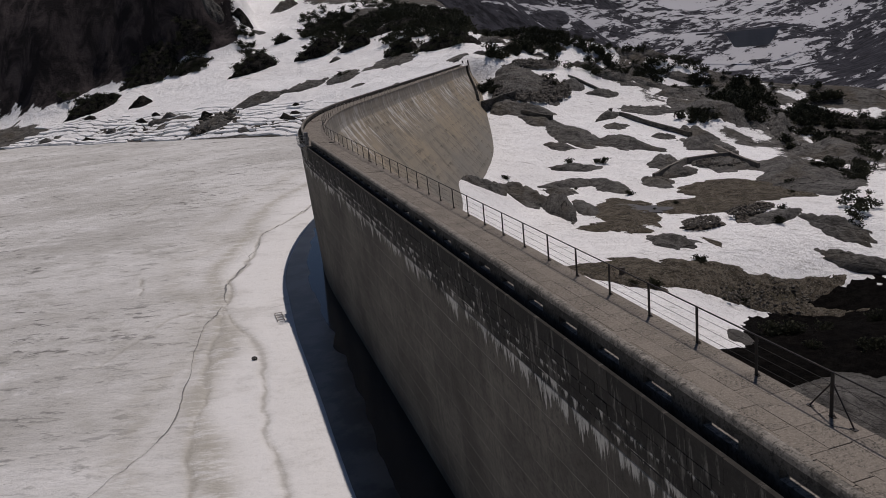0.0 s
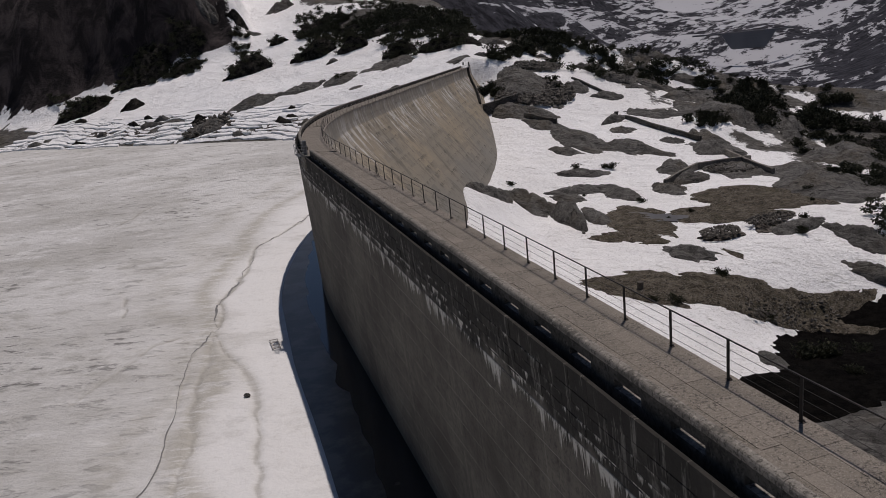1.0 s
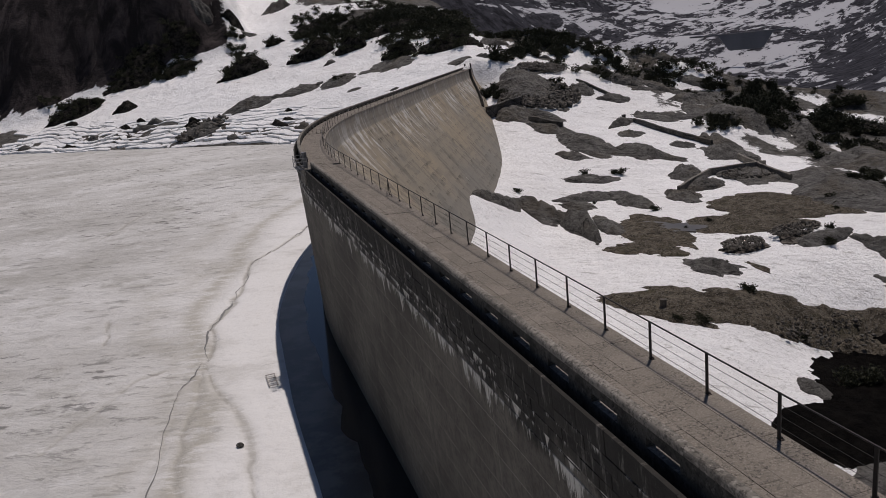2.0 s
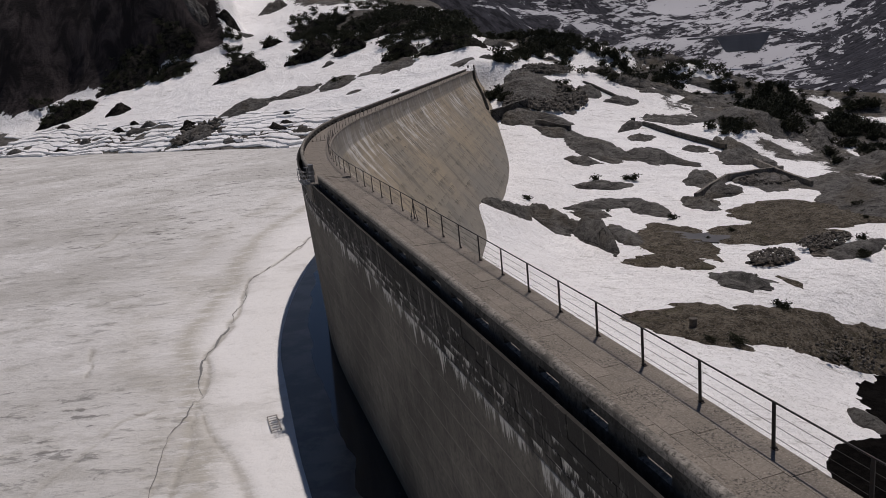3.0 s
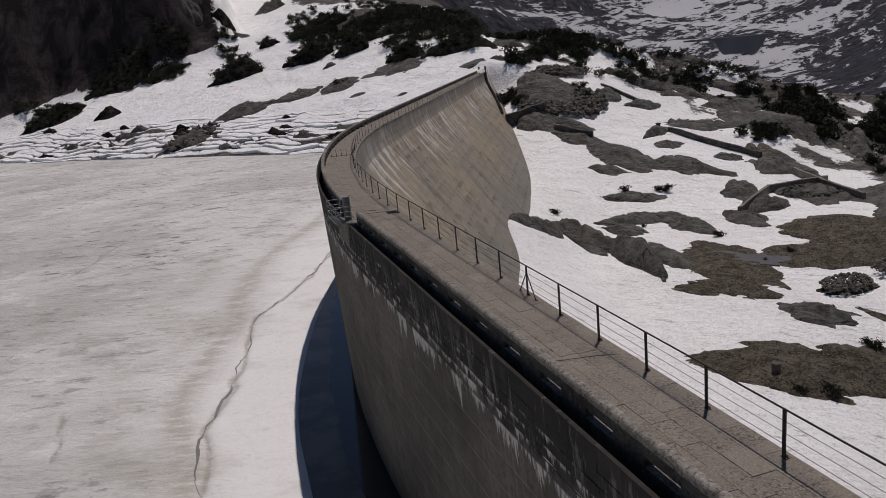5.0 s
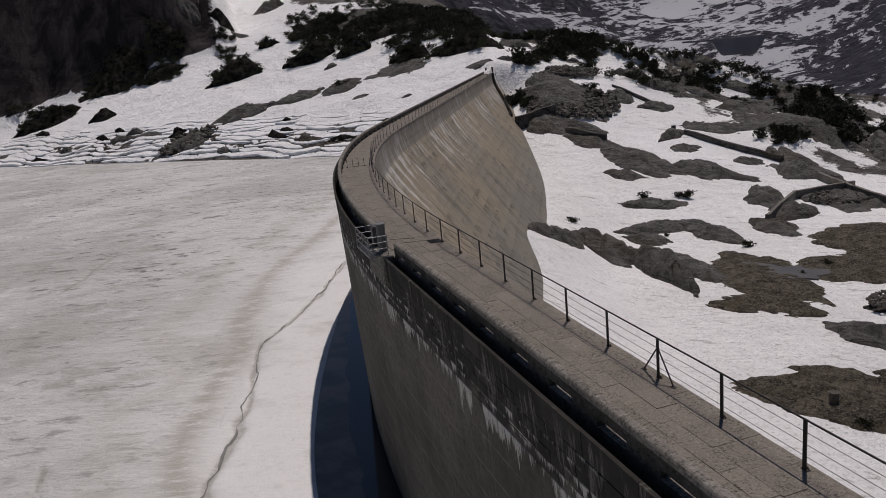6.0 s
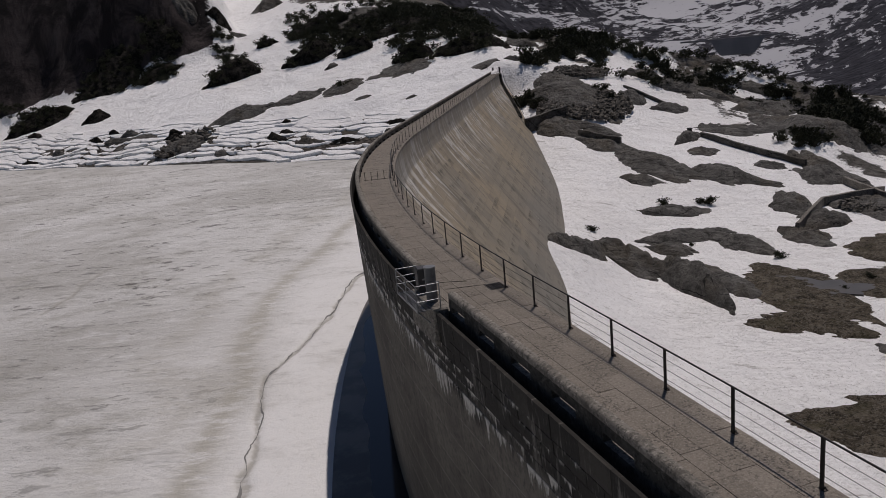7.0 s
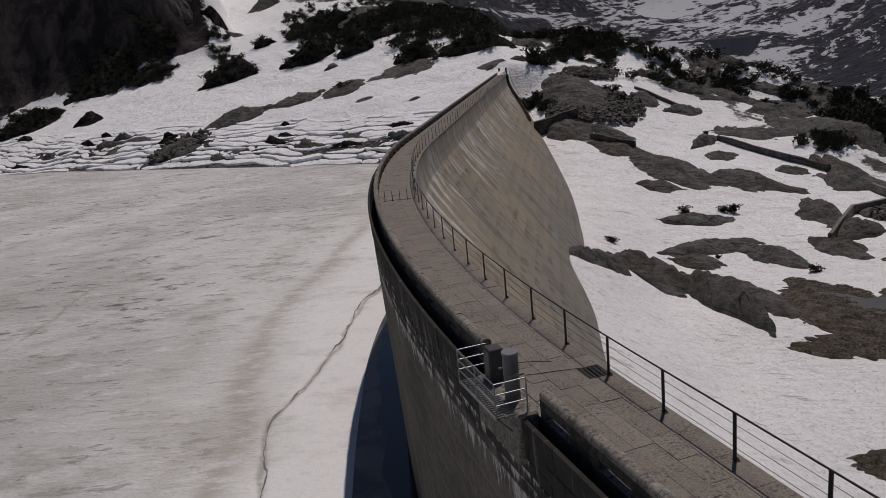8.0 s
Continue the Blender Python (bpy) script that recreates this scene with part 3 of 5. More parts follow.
def sheet(name, xs, ys, zf, material, keep=None, attrs=(), parent=None, label=""):
    """A height field over the grid xs by ys; keep(x, y) picks its cells."""
    gx, gy = np.meshgrid(xs, ys)
    got = zf(gx, gy)
    nx, ny = len(xs), len(ys)
    idx = np.arange(nx * ny).reshape(ny, nx)
    quads = np.stack([idx[:-1, :-1], idx[:-1, 1:], idx[1:, 1:], idx[1:, :-1]], -1).reshape(-1, 4)
    if keep is not None:
        cx, cy = (gx[:-1, :-1] + gx[1:, 1:]) / 2, (gy[:-1, :-1] + gy[1:, 1:]) / 2
        quads = quads[keep(cx, cy).ravel()]
    used, back = np.unique(quads, return_inverse=True)
    quads = back.reshape(-1, 4)
    co = np.stack([gx, gy, got[0]], -1).reshape(-1, 3)[used]
    me = bpy.data.meshes.new(name)
    me.vertices.add(len(co))
    me.vertices.foreach_set("co", co.ravel())
    me.loops.add(quads.size)
    me.loops.foreach_set("vertex_index", quads.ravel().astype(np.int32))
    me.polygons.add(len(quads))
    me.polygons.foreach_set("loop_start", np.arange(0, quads.size, 4, dtype=np.int32))
    me.polygons.foreach_set("use_smooth", np.ones(len(quads), bool))
    me.update(calc_edges=True)
    for k, a in zip(attrs, got[1:]):
        layer = me.attributes.new(k, "FLOAT", "POINT")
        layer.data.foreach_set("value", np.asarray(a, np.float32).ravel()[used])
    me.materials.append(material)
    ob = new(name, me)
    ob.parent = parent
    if label:
        tagged(ob, label)
    return ob


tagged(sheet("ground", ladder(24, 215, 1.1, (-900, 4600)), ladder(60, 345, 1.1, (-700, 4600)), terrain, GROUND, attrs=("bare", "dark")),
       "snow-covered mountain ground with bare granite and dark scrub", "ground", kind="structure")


SEAMS = [([(35, 136), (29.9, 130.3), (24.5, 121.1), (19.6, 113.7), (15.6, 109.4), (13.4, 102), (11.1, 95.3), (7.6, 87.2), (6.0, 78.3)], 0.24, 0.16),
         ([(6.0, 78.3), (3.2, 72.4), (-1.2, 52.8), (-5.6, 46.5), (-12, 38)], 0.16, 0.05),
         ([(6.0, 78.3), (4.6, 71), (3.2, 65.6), (1.9, 58.3), (0.4, 51.8), (-1.0, 43.7), (-2.2, 34)], 0.26, 0.10),
         ([(6.0, 77.0), (6.3, 70.9), (6.5, 63.2), (5.8, 54.5), (4.9, 47.9), (4.0, 36)], 0.24, 0.10),
         ([(-1.5, 96.4), (-1.7, 88.6)], 0.3, 0.12), ([(-2.5, 142.3), (0.4, 148.2), (5.8, 160.6)], 0.4, 0.1), ([(-6, 68), (-2.5, 73), (0.5, 78), (2.2, 78.6)], 0.35, 0.08)]


def seam_depth(x, y):
    """How deep the worn cracks of the ice are at x, y, from 0 to 1, and the hollow in metres."""
    near, hollow = np.zeros(np.shape(x)), np.zeros(np.shape(x))
    x = x + 0.45 * field(x, y, 4.0, 3, 57)
    y = y + 0.45 * field(x, y, 4.0, 3, 58)
    for pts, width, deep in SEAMS:
        d = np.full(np.shape(x), 1e9)
        for (ax, ay), (bx, by) in zip(pts, pts[1:]):
            k = np.clip(((x - ax) * (bx - ax) + (y - ay) * (by - ay)) / ((bx - ax) ** 2 + (by - ay) ** 2), 0, 1)
            d = np.minimum(d, np.hypot(x - ax - k * (bx - ax), y - ay - k * (by - ay)))
        w = width * (1 + 0.5 * field(x, y, 7, 2, 59))
        f = np.exp(-(d / w) ** 2)
        near, hollow = np.maximum(near, f * min(1.0, deep / 0.12)), np.maximum(hollow, deep * f)
    return near, hollow


def ice_height(x, y):
    up = upstream(x, y)
    z = LAKE + 0.06 * field(x, y, 14, 4, 51) - 0.10 * ease(up, 9, 4)
    wave = 2.2 * field(x, y, 18, 4, 53)
    lane = (0.55 * ease(up + 2.5 * wave, 34.0, 12.0) + 0.45 * ease(up + wave, 15.0, 11.0)) * ease(up + wave, 2, 4)
    silt = np.exp(-((up - 14.6 - 0.02 * (y - 60) + 0.8 * wave) / 1.2) ** 2)
    near, hollow = seam_depth(x, y)
    silt = np.clip(silt + 0.5 * np.exp(-((up - 19 - 0.05 * (y - 60) + 2 * wave) / 1.6) ** 2) + 0.8 * near, 0, 1)
    return z - hollow, lane, silt, near


tagged(sheet("lake_ice", ladder(-10, 33, 0.24, (-190, 72)), ladder(36, 136, 0.26, (-70, 345)), ice_height, ICE,
             keep=lambda x, y: upstream(x, y) > 0.5, attrs=("lane", "silt", "seam")),
       "frozen lake with grey-white wind-streaked spring ice", "ice", kind="structure")


# ---- the dam ----
def sweep(name, profile, s0, s1, ds, material, parent, label="", closed=False, smooth=False):
    """A profile of (metres upstream, height) drawn along the dam; UV is metres along and height."""
    n = max(2, int(round((s1 - s0) / ds)) + 1)
    ss = np.linspace(s0, s1, n)
    k = len(profile)
    v = np.concatenate([on_dam(ss, o, z) for o, z in profile]).reshape(k, n, 3)
    uv = np.stack([np.broadcast_to(ss, (k, n)), np.broadcast_to(np.array([z for _, z in profile])[:, None], (k, n))], -1)
    f = []
    for a in range(k if closed else k - 1):
        b = (a + 1) % k
        f += [(a * n + i, b * n + i, b * n + i + 1, a * n + i + 1) for i in range(n - 1)]
    if closed:
        f += [tuple(a * n for a in range(k))[::-1], tuple(a * n + n - 1 for a in range(k))]
    return mesh(name, v.reshape(-1, 3), f, material, parent, label, uv.reshape(-1, 2), smooth)


LIP = 0.01                                  # top of the water face


def lean(z):
    """Metres upstream of the water face at height z: slightly undercut."""
    return 2.94 + 0.043 * (z - LIP)


def back(z):
    """Metres downstream of the air face at height z: upright below the crest, then sloping out."""
    return 0.22 + 0.80 * float(soft(-z - 2.6, 0.9)) - 0.80 * float(soft(-2.6, 0.9))


dam = tagged(new("dam"), "long curved concrete gravity dam with stained faces and a paved crest walk", "dam", kind="structure")
DEEP = -44.0
sweep("upstream_face", [(2.83, LIP - 0.02), (2.89, LIP - 0.02)] + [(lean(z) - 0.03, z) for z in (-0.06, -0.65, -1.4, -2.18)] + [(lean(z), z) for z in (-2.2, -4, -8, -12, -18, DEEP)],
      0, S2, 1.2, FACE_UP, dam, "dark water-stained concrete face with white lime runs")
sweep("gutter", [(2.83, LIP - 0.02), (2.83, -1.9), (2.49, -1.9), (2.49, -0.02)], 0, S2, 1.2, TROUGH, dam, "narrow gutter behind the crest lip, coloured black for its shade")
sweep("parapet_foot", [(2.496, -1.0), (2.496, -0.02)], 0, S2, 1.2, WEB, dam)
sweep("bedding", [(2.492, -0.02), (-back(-0.12) + 0.02, -0.022)], 0, S2, 1.2, COPING, dam)
SLOPE = [0.0, -0.9, -1.8, -2.5, -3.1, -3.8, -4.6] + [-4.6 - 1.15 * i for i in range(1, 21)] + [DEEP]
sweep("downstream_face", [(-back(z) + 0.035, z - 0.04 if i == 0 else z) for i, z in enumerate(SLOPE)], 0, S2, 2.0, FACE_DOWN, dam, "warm grey concrete with pale lime runs")
m = [(2.90, LIP - 0.1), (lean(DEEP), DEEP)] + [(-back(z), z) for z in SLOPE[::-1]]
for s in (0.0, S2):
    mesh("end_wall", on_dam(np.full(len(m), s), np.array([o for o, _ in m]), np.array([z for _, z in m])), [tuple(range(len(m)))], FACE_DOWN, dam,
         uvs=[(o, z) for o, z in m])

# Parapet: a low wall with a drain slot in every bay, under coping stones.
BAY, FIRST = 2.37, 2.12                  # posts stand every BAY metres
POST = [FIRST + BAY * i for i in range(int((S2 - FIRST - 1) / BAY))]
GATE = (133.7, 137.0)                       # gap in the parapet at the gauge platform


def slab(x0, x1, y0, y1, z0, z1, bevel=0.012):
    bm = bmesh.new()
    return box(bm, (x1 - x0, y1 - y0, z1 - z0), ((x0 + x1) / 2, (y0 + y1) / 2, (z0 + z1) / 2), None, bevel)


parapet = tagged(new("parapet"), "low weathered concrete parapet with drain slots and rounded coping stones", "parapet", kind="structure")
railing = tagged(new("railing"), "dark steel handrail with flat posts and thin wires along the crest", "railing")
# x is downstream, y along the dam, so the parapet stands at negative x.
FACE, INNER, SLOT, TOP = -2.50, -2.25, 0.215, 0.655


def coping_mesh():
    """A coping stone half a bay long: rolled top, a drip edge over the water side."""
    section = [(FACE - 0.012, 0.47), (FACE - 0.012, 0.585), (-2.488, 0.628), (-2.45, TOP - 0.004), (-2.37, TOP + 0.006), (-2.29, TOP - 0.012), (-2.245, 0.60), (INNER + 0.012, 0.54), (INNER + 0.012, 0.47)]
    bm = bmesh.new()
    y0, y1 = 0.006, BAY / 2 - 0.006
    a = [bm.verts.new((x, y0, z)) for x, z in section]
    b = [bm.verts.new((x, y1, z)) for x, z in section]
    n = len(section)
    for i in range(n):
        bm.faces.new((a[i], a[(i + 1) % n], b[(i + 1) % n], b[i]))
    bm.faces.new(a[::-1])
    bm.faces.new(b)
    bmesh.ops.recalc_face_normals(bm, faces=bm.faces)
    return bm


proto = {}
for i, s in enumerate(POST):
    m = dam_pose(s, 0, 0)
    if GATE[0] < s < GATE[1] - 1.5:
        continue
    if not proto:
        proto["coping_stone"] = part("coping_stone", coping_mesh(), COPING, parapet, "rounded grey coping stone speckled with lichen")
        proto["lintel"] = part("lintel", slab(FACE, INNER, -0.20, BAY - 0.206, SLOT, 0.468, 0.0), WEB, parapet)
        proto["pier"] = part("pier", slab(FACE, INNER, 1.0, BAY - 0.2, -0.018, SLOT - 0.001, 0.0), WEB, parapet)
        for o in proto.values():
            o.matrix_basis = m
    elif s < GATE[0] < s + BAY:
        again(proto["coping_stone"], parapet, m)
        part("lintel", slab(FACE, INNER, -0.20, BAY / 2 + 0.02, SLOT, 0.468, 0.0), WEB, parapet).matrix_basis = m
        part("pier", slab(FACE, INNER, 1.0, BAY / 2 + 0.02, -0.018, SLOT - 0.001, 0.0), WEB, parapet).matrix_basis = m
        continue
    else:
        for o in proto.values():
            again(o, parapet, m)
    again(proto["coping_stone"], parapet, m @ Matrix.Translation((0, BAY / 2, 0)))

# Handrail: posts, top rail, three wires, a braced post every twentieth bay.
bm = bmesh.new()
box(bm, (0.035, 0.085, 1.16), (0.0, 0, 0.47), None, 0.004)
for z in (0.30, 0.55, 0.80):
    rod(bm, (-0.022, 0, z), (0.024, 0, z), 0.012)
post = part("post", bm, STEEL, railing, "flat dark steel post")
bm = bmesh.new()
box(bm, (0.10, 0.16, 0.014), (0.03, 0, 0.012), None, 0.003)
box(bm, (0.06, 0.05, 0.05), (0.05, 0, 0.03), None, 0.004)
for dy in (-0.055, 0.055):
    rod(bm, (0.05, dy, 0.0), (0.05, dy, 0.045), 0.012, 6)
foot = part("foot", bm, STEEL, post)
for k, s in enumerate(POST):
    m = dam_pose(s, 0, 0)
    if k == 0:
        post.matrix_basis = m
        continue
    o = again(post, railing, m)
    q = again(foot, o, Matrix.Identity(4))
ss = np.arange(POST[0], POST[-1] + 0.01, BAY / 2)
tube("top_rail", on_dam(ss, 0.0, 1.05), 0.021, STEEL, railing, 8, "dark steel tube")
for z in (0.30, 0.55, 0.80):
    tube("wire", on_dam(ss, 0.0, z), 0.006, STEEL, railing, 5)
for k in range(9, len(POST), 20):
    for way in (-1, 1):
        bm = bmesh.new()
        rod(bm, (0, way * 0.03, 0.78), (0.0, way * 0.62, 0.02), 0.019)
        box(bm, (0.10, 0.14, 0.012), (0, way * 0.62, 0.012))
        part("brace", bm, STEEL, railing, "slanting steel brace").matrix_basis = dam_pose(POST[k], 0, 0)


# ---- outcrops, turf and rubble on the ground ----
TEXT = {"rock_outcrop": ("ice-smoothed grey-brown granite outcrop rising from old snow", "rock"),
        "grass_patch": ("snow-free patch of brown turf and gravel", "turf"),
        "rubble_patch": ("heap of loose dark stones melted out of the snow", "rubble")}
count = [0]


def outcrop(name, cx, cy, a, b, turn, h, material, rag=1.0):
    """A rounded mass of rock or turf, a by b metres half-size, h high, with an uneven outline, laid over the ground."""
    count[0] += 1
    k = count[0]
    c, s = math.cos(radians(turn)), math.sin(radians(turn))
    step = min(max(b / 14, 0.24), 0.6)
    us, vs = np.arange(-a * 1.35, a * 1.35 + step, step), np.arange(-b * 1.5, b * 1.5 + step, step)
    gu, gv = np.meshgrid(us, vs)
    x, y = cx + gu * c - gv * s, cy + gu * s + gv * c
    size = math.sqrt(a * b)
    e = (np.abs(gu / a) ** 1.55 + np.abs(gv / b) ** 1.55) ** (1 / 1.55)
    e = e + 0.17 * rag * field(x, y, size * 0.9, 3, 100 + k) + 0.05 * field(0.5 * x - y, x + 0.5 * y, size * 0.3, 3, 300 + k) + 0.05 * field(x, y, 1.1, 3, 400 + k)
    e = e + 0.24 * rag * field(gu * 0.28, gv, size * 0.36, 4, 800 + k)
    z = terrain(x, y)[0]
    if name == "rock_outcrop":
        dome = np.clip(1.2 * (1 - e) * (1 + 0.35 * gu / a), 0, 1) ** 0.75
        w0, w1 = 0.8 * x - 0.6 * y, 0.6 * x + 0.8 * y
        ridge = np.abs(field(w1 * 0.35, w0 * 1.3, 5.0, 5, 500 + k, 0.6))
        body = 1.3 * h * dome - min(0.7 * h, 1.1) * dome * np.clip(0.45 - ridge, 0, 1) * 1.4 + min(0.07 * h, 0.10) * field(w1 * 0.4, w0, 1.2, 4, 700 + k, 0.6) * (dome > 0)
        body = np.where(e < 1, np.maximum(body, 0.03), 0)
    else:
        dome = np.clip(1 - e, 0, 1) ** 0.6
        body = h * 0.55 * dome + 0.10 * field(x, y, 0.9, 3, 700 + k) * (dome > 0) + 0.05 * (e < 1)
    top = z + np.where(e < 1, body, -np.clip(e - 1, 0, 1) * (2.5 * h + 1.5) - 0.05)
    n, m = len(us), len(vs)
    idx = np.arange(n * m).reshape(m, n)
    low = np.minimum(np.minimum(e[:-1, :-1], e[1:, :-1]), np.minimum(e[:-1, 1:], e[1:, 1:]))
    q = np.stack([idx[:-1, :-1], idx[:-1, 1:], idx[1:, 1:], idx[1:, :-1]], -1)[low < 1.0]
    used, inv = np.unique(q, return_inverse=True)
    v = np.stack([x, y, top], -1).reshape(-1, 3)[used]
    base = v.mean(0) * (1, 1, 0) + (0, 0, v[:, 2].min())
    ob = mesh(name, v - base, inv.reshape(-1, 4), material, smooth=True)
    ob.location = base
    return tagged(ob, *TEXT[name])


g = Graph("muddy_melt_water", 0.4, 0, 0.2)
MUDDY = g.done(g.mix(g.noise(0.5, 4), (0.06, 0.057, 0.054), (0.13, 0.122, 0.115)))
g = Graph("dark_rubble", 0.95, 0, 0.1)
cell = g.voronoi(1.6, None, "F1", "Color")
RUBBLE = g.done(g.mix(g.split(cell)[0], (0.035, 0.031, 0.027), (0.13, 0.115, 0.10)), g.bump(g.voronoi(1.6), 1.0, 0.45))
# near-black mottled ground for the hollow below the dam
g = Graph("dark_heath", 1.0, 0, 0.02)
HOLLOW_GROUND = g.done(g.mix(g.step(g.noise(0.8, 7, 0.75), 0.38, 0.66), (0.005, 0.0046, 0.0045), (0.014, 0.0125, 0.011)), g.bump(g.noise(2.5, 8, 0.8), 1.0, 0.6))

g = Graph("lichen_black_rock", 1.0, 0, 0.04)
mid = g.noise(0.45, 8, 0.75)
DARK_ROCK = g.done(g.mix(g.step(mid, 0.4, 0.66), (0.010, 0.010, 0.009), (0.075, 0.067, 0.058)), g.bump(g.noise(0.9, 10, 0.82), 1.0, 1.6))
g = Graph("loose_stones", 0.95, 0, 0.1)
STONES = g.done(g.mix(g.step(g.noise(3, 6, 0.75), 0.45, 0.58, 0, 0.6), g.mix(g.island(), (0.08, 0.073, 0.063), (0.22, 0.20, 0.175)), (0.05, 0.046, 0.04)), g.bump(g.noise(6, 6, 0.7), 0.7, 0.1))
outcrop("rock_outcrop", 118.0, 217.1, 13.2, 9.6, 110, 2.2, ROCK)
outcrop("rock_outcrop", 119.5, 227.5, 8.5, 5.0, 90, 1.5, ROCK)
outcrop("rock_outcrop", 133.3, 232.8, 12.6, 2.8, -144, 1.0, ROCK)
outcrop("rock_outcrop", 122.0, 207.0, 4.3, 3.4, 76, 1.2, ROCK)
outcrop("rock_outcrop", 105.8, 205.7, 7.0, 4.1, 108, 1.8, ROCK)
outcrop("rock_outcrop", 113.6, 200.4, 7.1, 2.6, 121, 1.0, ROCK)
outcrop("rock_outcrop", 109.4, 192.1, 6.2, 4.3, 119, 1.2, ROCK)
outcrop("rock_outcrop", 110.2, 178.3, 10.6, 5.6, 97, 1.8, ROCK)
outcrop("rock_outcrop", 119.4, 166.2, 8.3, 4.9, 126, 1.4, ROCK)
outcrop("rock_outcrop", 103.3, 172.0, 4.6, 2.6, 135, 0.9, ROCK)
outcrop("rock_outcrop", 98.3, 156.8, 7.4, 2.4, 151, 1.0, ROCK)
outcrop("rock_outcrop", 90.8, 146.7, 8.7, 3.1, 165, 0.9, ROCK)
outcrop("rock_outcrop", 95.1, 138.8, 8.0, 3.5, 89, 1.3, ROCK)
outcrop("rock_outcrop", 85.3, 142.9, 4.4, 2.7, 104, 1.0, ROCK)
outcrop("rock_outcrop", 67.4, 141.2, 9.2, 3.1, -156, 1.2, ROCK)
outcrop("rock_outcrop", 75.7, 138.6, 6.4, 4.2, 102, 1.8, ROCK)
outcrop("rock_outcrop", 75.9, 127.6, 11.4, 2.9, -109, 2.6, ROCK)
outcrop("rock_outcrop", 142.6, 195.0, 4.3, 2.4, -156, 0.9, ROCK)
outcrop("rock_outcrop", 149.2, 189.5, 6.7, 4.3, 130, 1.1, ROCK)
outcrop("rock_outcrop", 130.7, 189.6, 6.6, 2.1, -155, 1.3, ROCK)
outcrop("rock_outcrop", 127.0, 180.7, 4.2, 2.9, -178, 0.9, ROCK)
outcrop("rock_outcrop", 179.6, 206.2, 15.3, 5.1, 179, 1.6, ROCK)
outcrop("rock_outcrop", 160.8, 174.3, 11.1, 7.2, 166, 2.4, ROCK)
outcrop("rock_outcrop", 159.6, 193.9, 11.0, 3.4, 55, 1.2, ROCK)
outcrop("rock_outcrop", 171.4, 164.7, 11.5, 3.6, 44, 2.6, ROCK)
outcrop("rock_outcrop", 180.0, 180.8, 20.4, 5.2, 41, 2.0, ROCK)
outcrop("rock_outcrop", 141.1, 168.6, 3.8, 2.0, 60, 1.0, ROCK)
outcrop("rock_outcrop", 133.3, 168.1, 3.7, 2.8, 145, 0.8, ROCK)
outcrop("rock_outcrop", 137.2, 159.4, 6.3, 4.7, 14, 1.6, ROCK)
outcrop("rock_outcrop", 143.4, 155.1, 5.0, 1.7, -109, 0.8, ROCK)
outcrop("rock_outcrop", 119.2, 149.4, 5.4, 3.3, 42, 1.5, ROCK)
outcrop("rock_outcrop", 113.7, 138.7, 5.5, 3.6, -165, 1.6, ROCK)
outcrop("rock_outcrop", 127.6, 140.4, 9.2, 6.5, 46, 1.2, ROCK)
outcrop("rock_outcrop", 138.0, 132.2, 13.2, 8.4, 48, 1.6, ROCK)
outcrop("grass_patch", 108.7, 116.7, 13.2, 10.3, 116, 1.4, TURF)
outcrop("grass_patch", 96.2, 111.3, 10.5, 8.0, 140, 1.1, TURF)
outcrop("rock_outcrop", 127.0, 118.4, 13.8, 5.7, 39, 2.0, ROCK)
outcrop("rock_outcrop", 104.7, 134.7, 6.7, 3.0, 69, 1.0, ROCK)
outcrop("grass_patch", 83.8, 117.0, 11.7, 6.1, 67, 0.5, TURF)
outcrop("rock_outcrop", 80.0, 125.4, 9.3, 2.1, -114, 0.9, ROCK)
outcrop("grass_patch", 76.3, 108.8, 6.3, 2.6, 106, 0.8, TURF)
outcrop("rock_outcrop", 77.5, 96.7, 5.0, 2.6, 114, 1.0, ROCK)
outcrop("rock_outcrop", 159.5, 142.8, 10.6, 4.8, 54, 1.4, ROCK)
outcrop("rock_outcrop", 142.9, 209.1, 5.7, 2.6, 179, 1.2, ROCK)
outcrop("rock_outcrop", 135.5, 214.8, 4.6, 3.3, 60, 1.2, ROCK)
outcrop("rock_outcrop", 153.1, 220.8, 5.6, 2.9, -38, 1.7, ROCK)
outcrop("rock_outcrop", 151.0, 229.0, 5.7, 2.9, -36, 2.3, ROCK)
outcrop("rock_outcrop", 168.7, 212.8, 4.1, 2.1, -42, 0.8, ROCK)
outcrop("rock_outcrop", 164.4, 216.6, 5.7, 2.9, -40, 1.1, ROCK)
outcrop("rock_outcrop", 179.0, 230.2, 4.8, 2.5, -41, 2.0, ROCK)
outcrop("rock_outcrop", 179.1, 217.0, 5.1, 2.6, -43, 1.0, ROCK)
outcrop("rock_outcrop", 119.0, 245.6, 3.2, 1.7, -28, 1.1, ROCK)
outcrop("rock_outcrop", 129.5, 261.9, 5.6, 2.9, -28, 1.6, ROCK)
outcrop("rock_outcrop", 149.4, 247.0, 3.0, 1.6, -34, 1.0, ROCK)
outcrop("rock_outcrop", 139.7, 242.9, 1.7, 0.9, -32, 0.8, ROCK)
outcrop("rock_outcrop", 164.9, 140.3, 26.3, 7.1, -131, 2.0, ROCK)
outcrop("rock_outcrop", 127.7, 112.8, 15.5, 9.3, 35, 1.8, ROCK)
outcrop("rock_outcrop", 103.2, 86.4, 6.1, 2.7, 91, 1.6, ROCK)
outcrop("rock_outcrop", 98.1, 78.4, 6.0, 1.9, 109, 1.4, ROCK)
outcrop("rock_outcrop", 99.6, 96.6, 5.3, 2.5, -176, 1.0, ROCK)
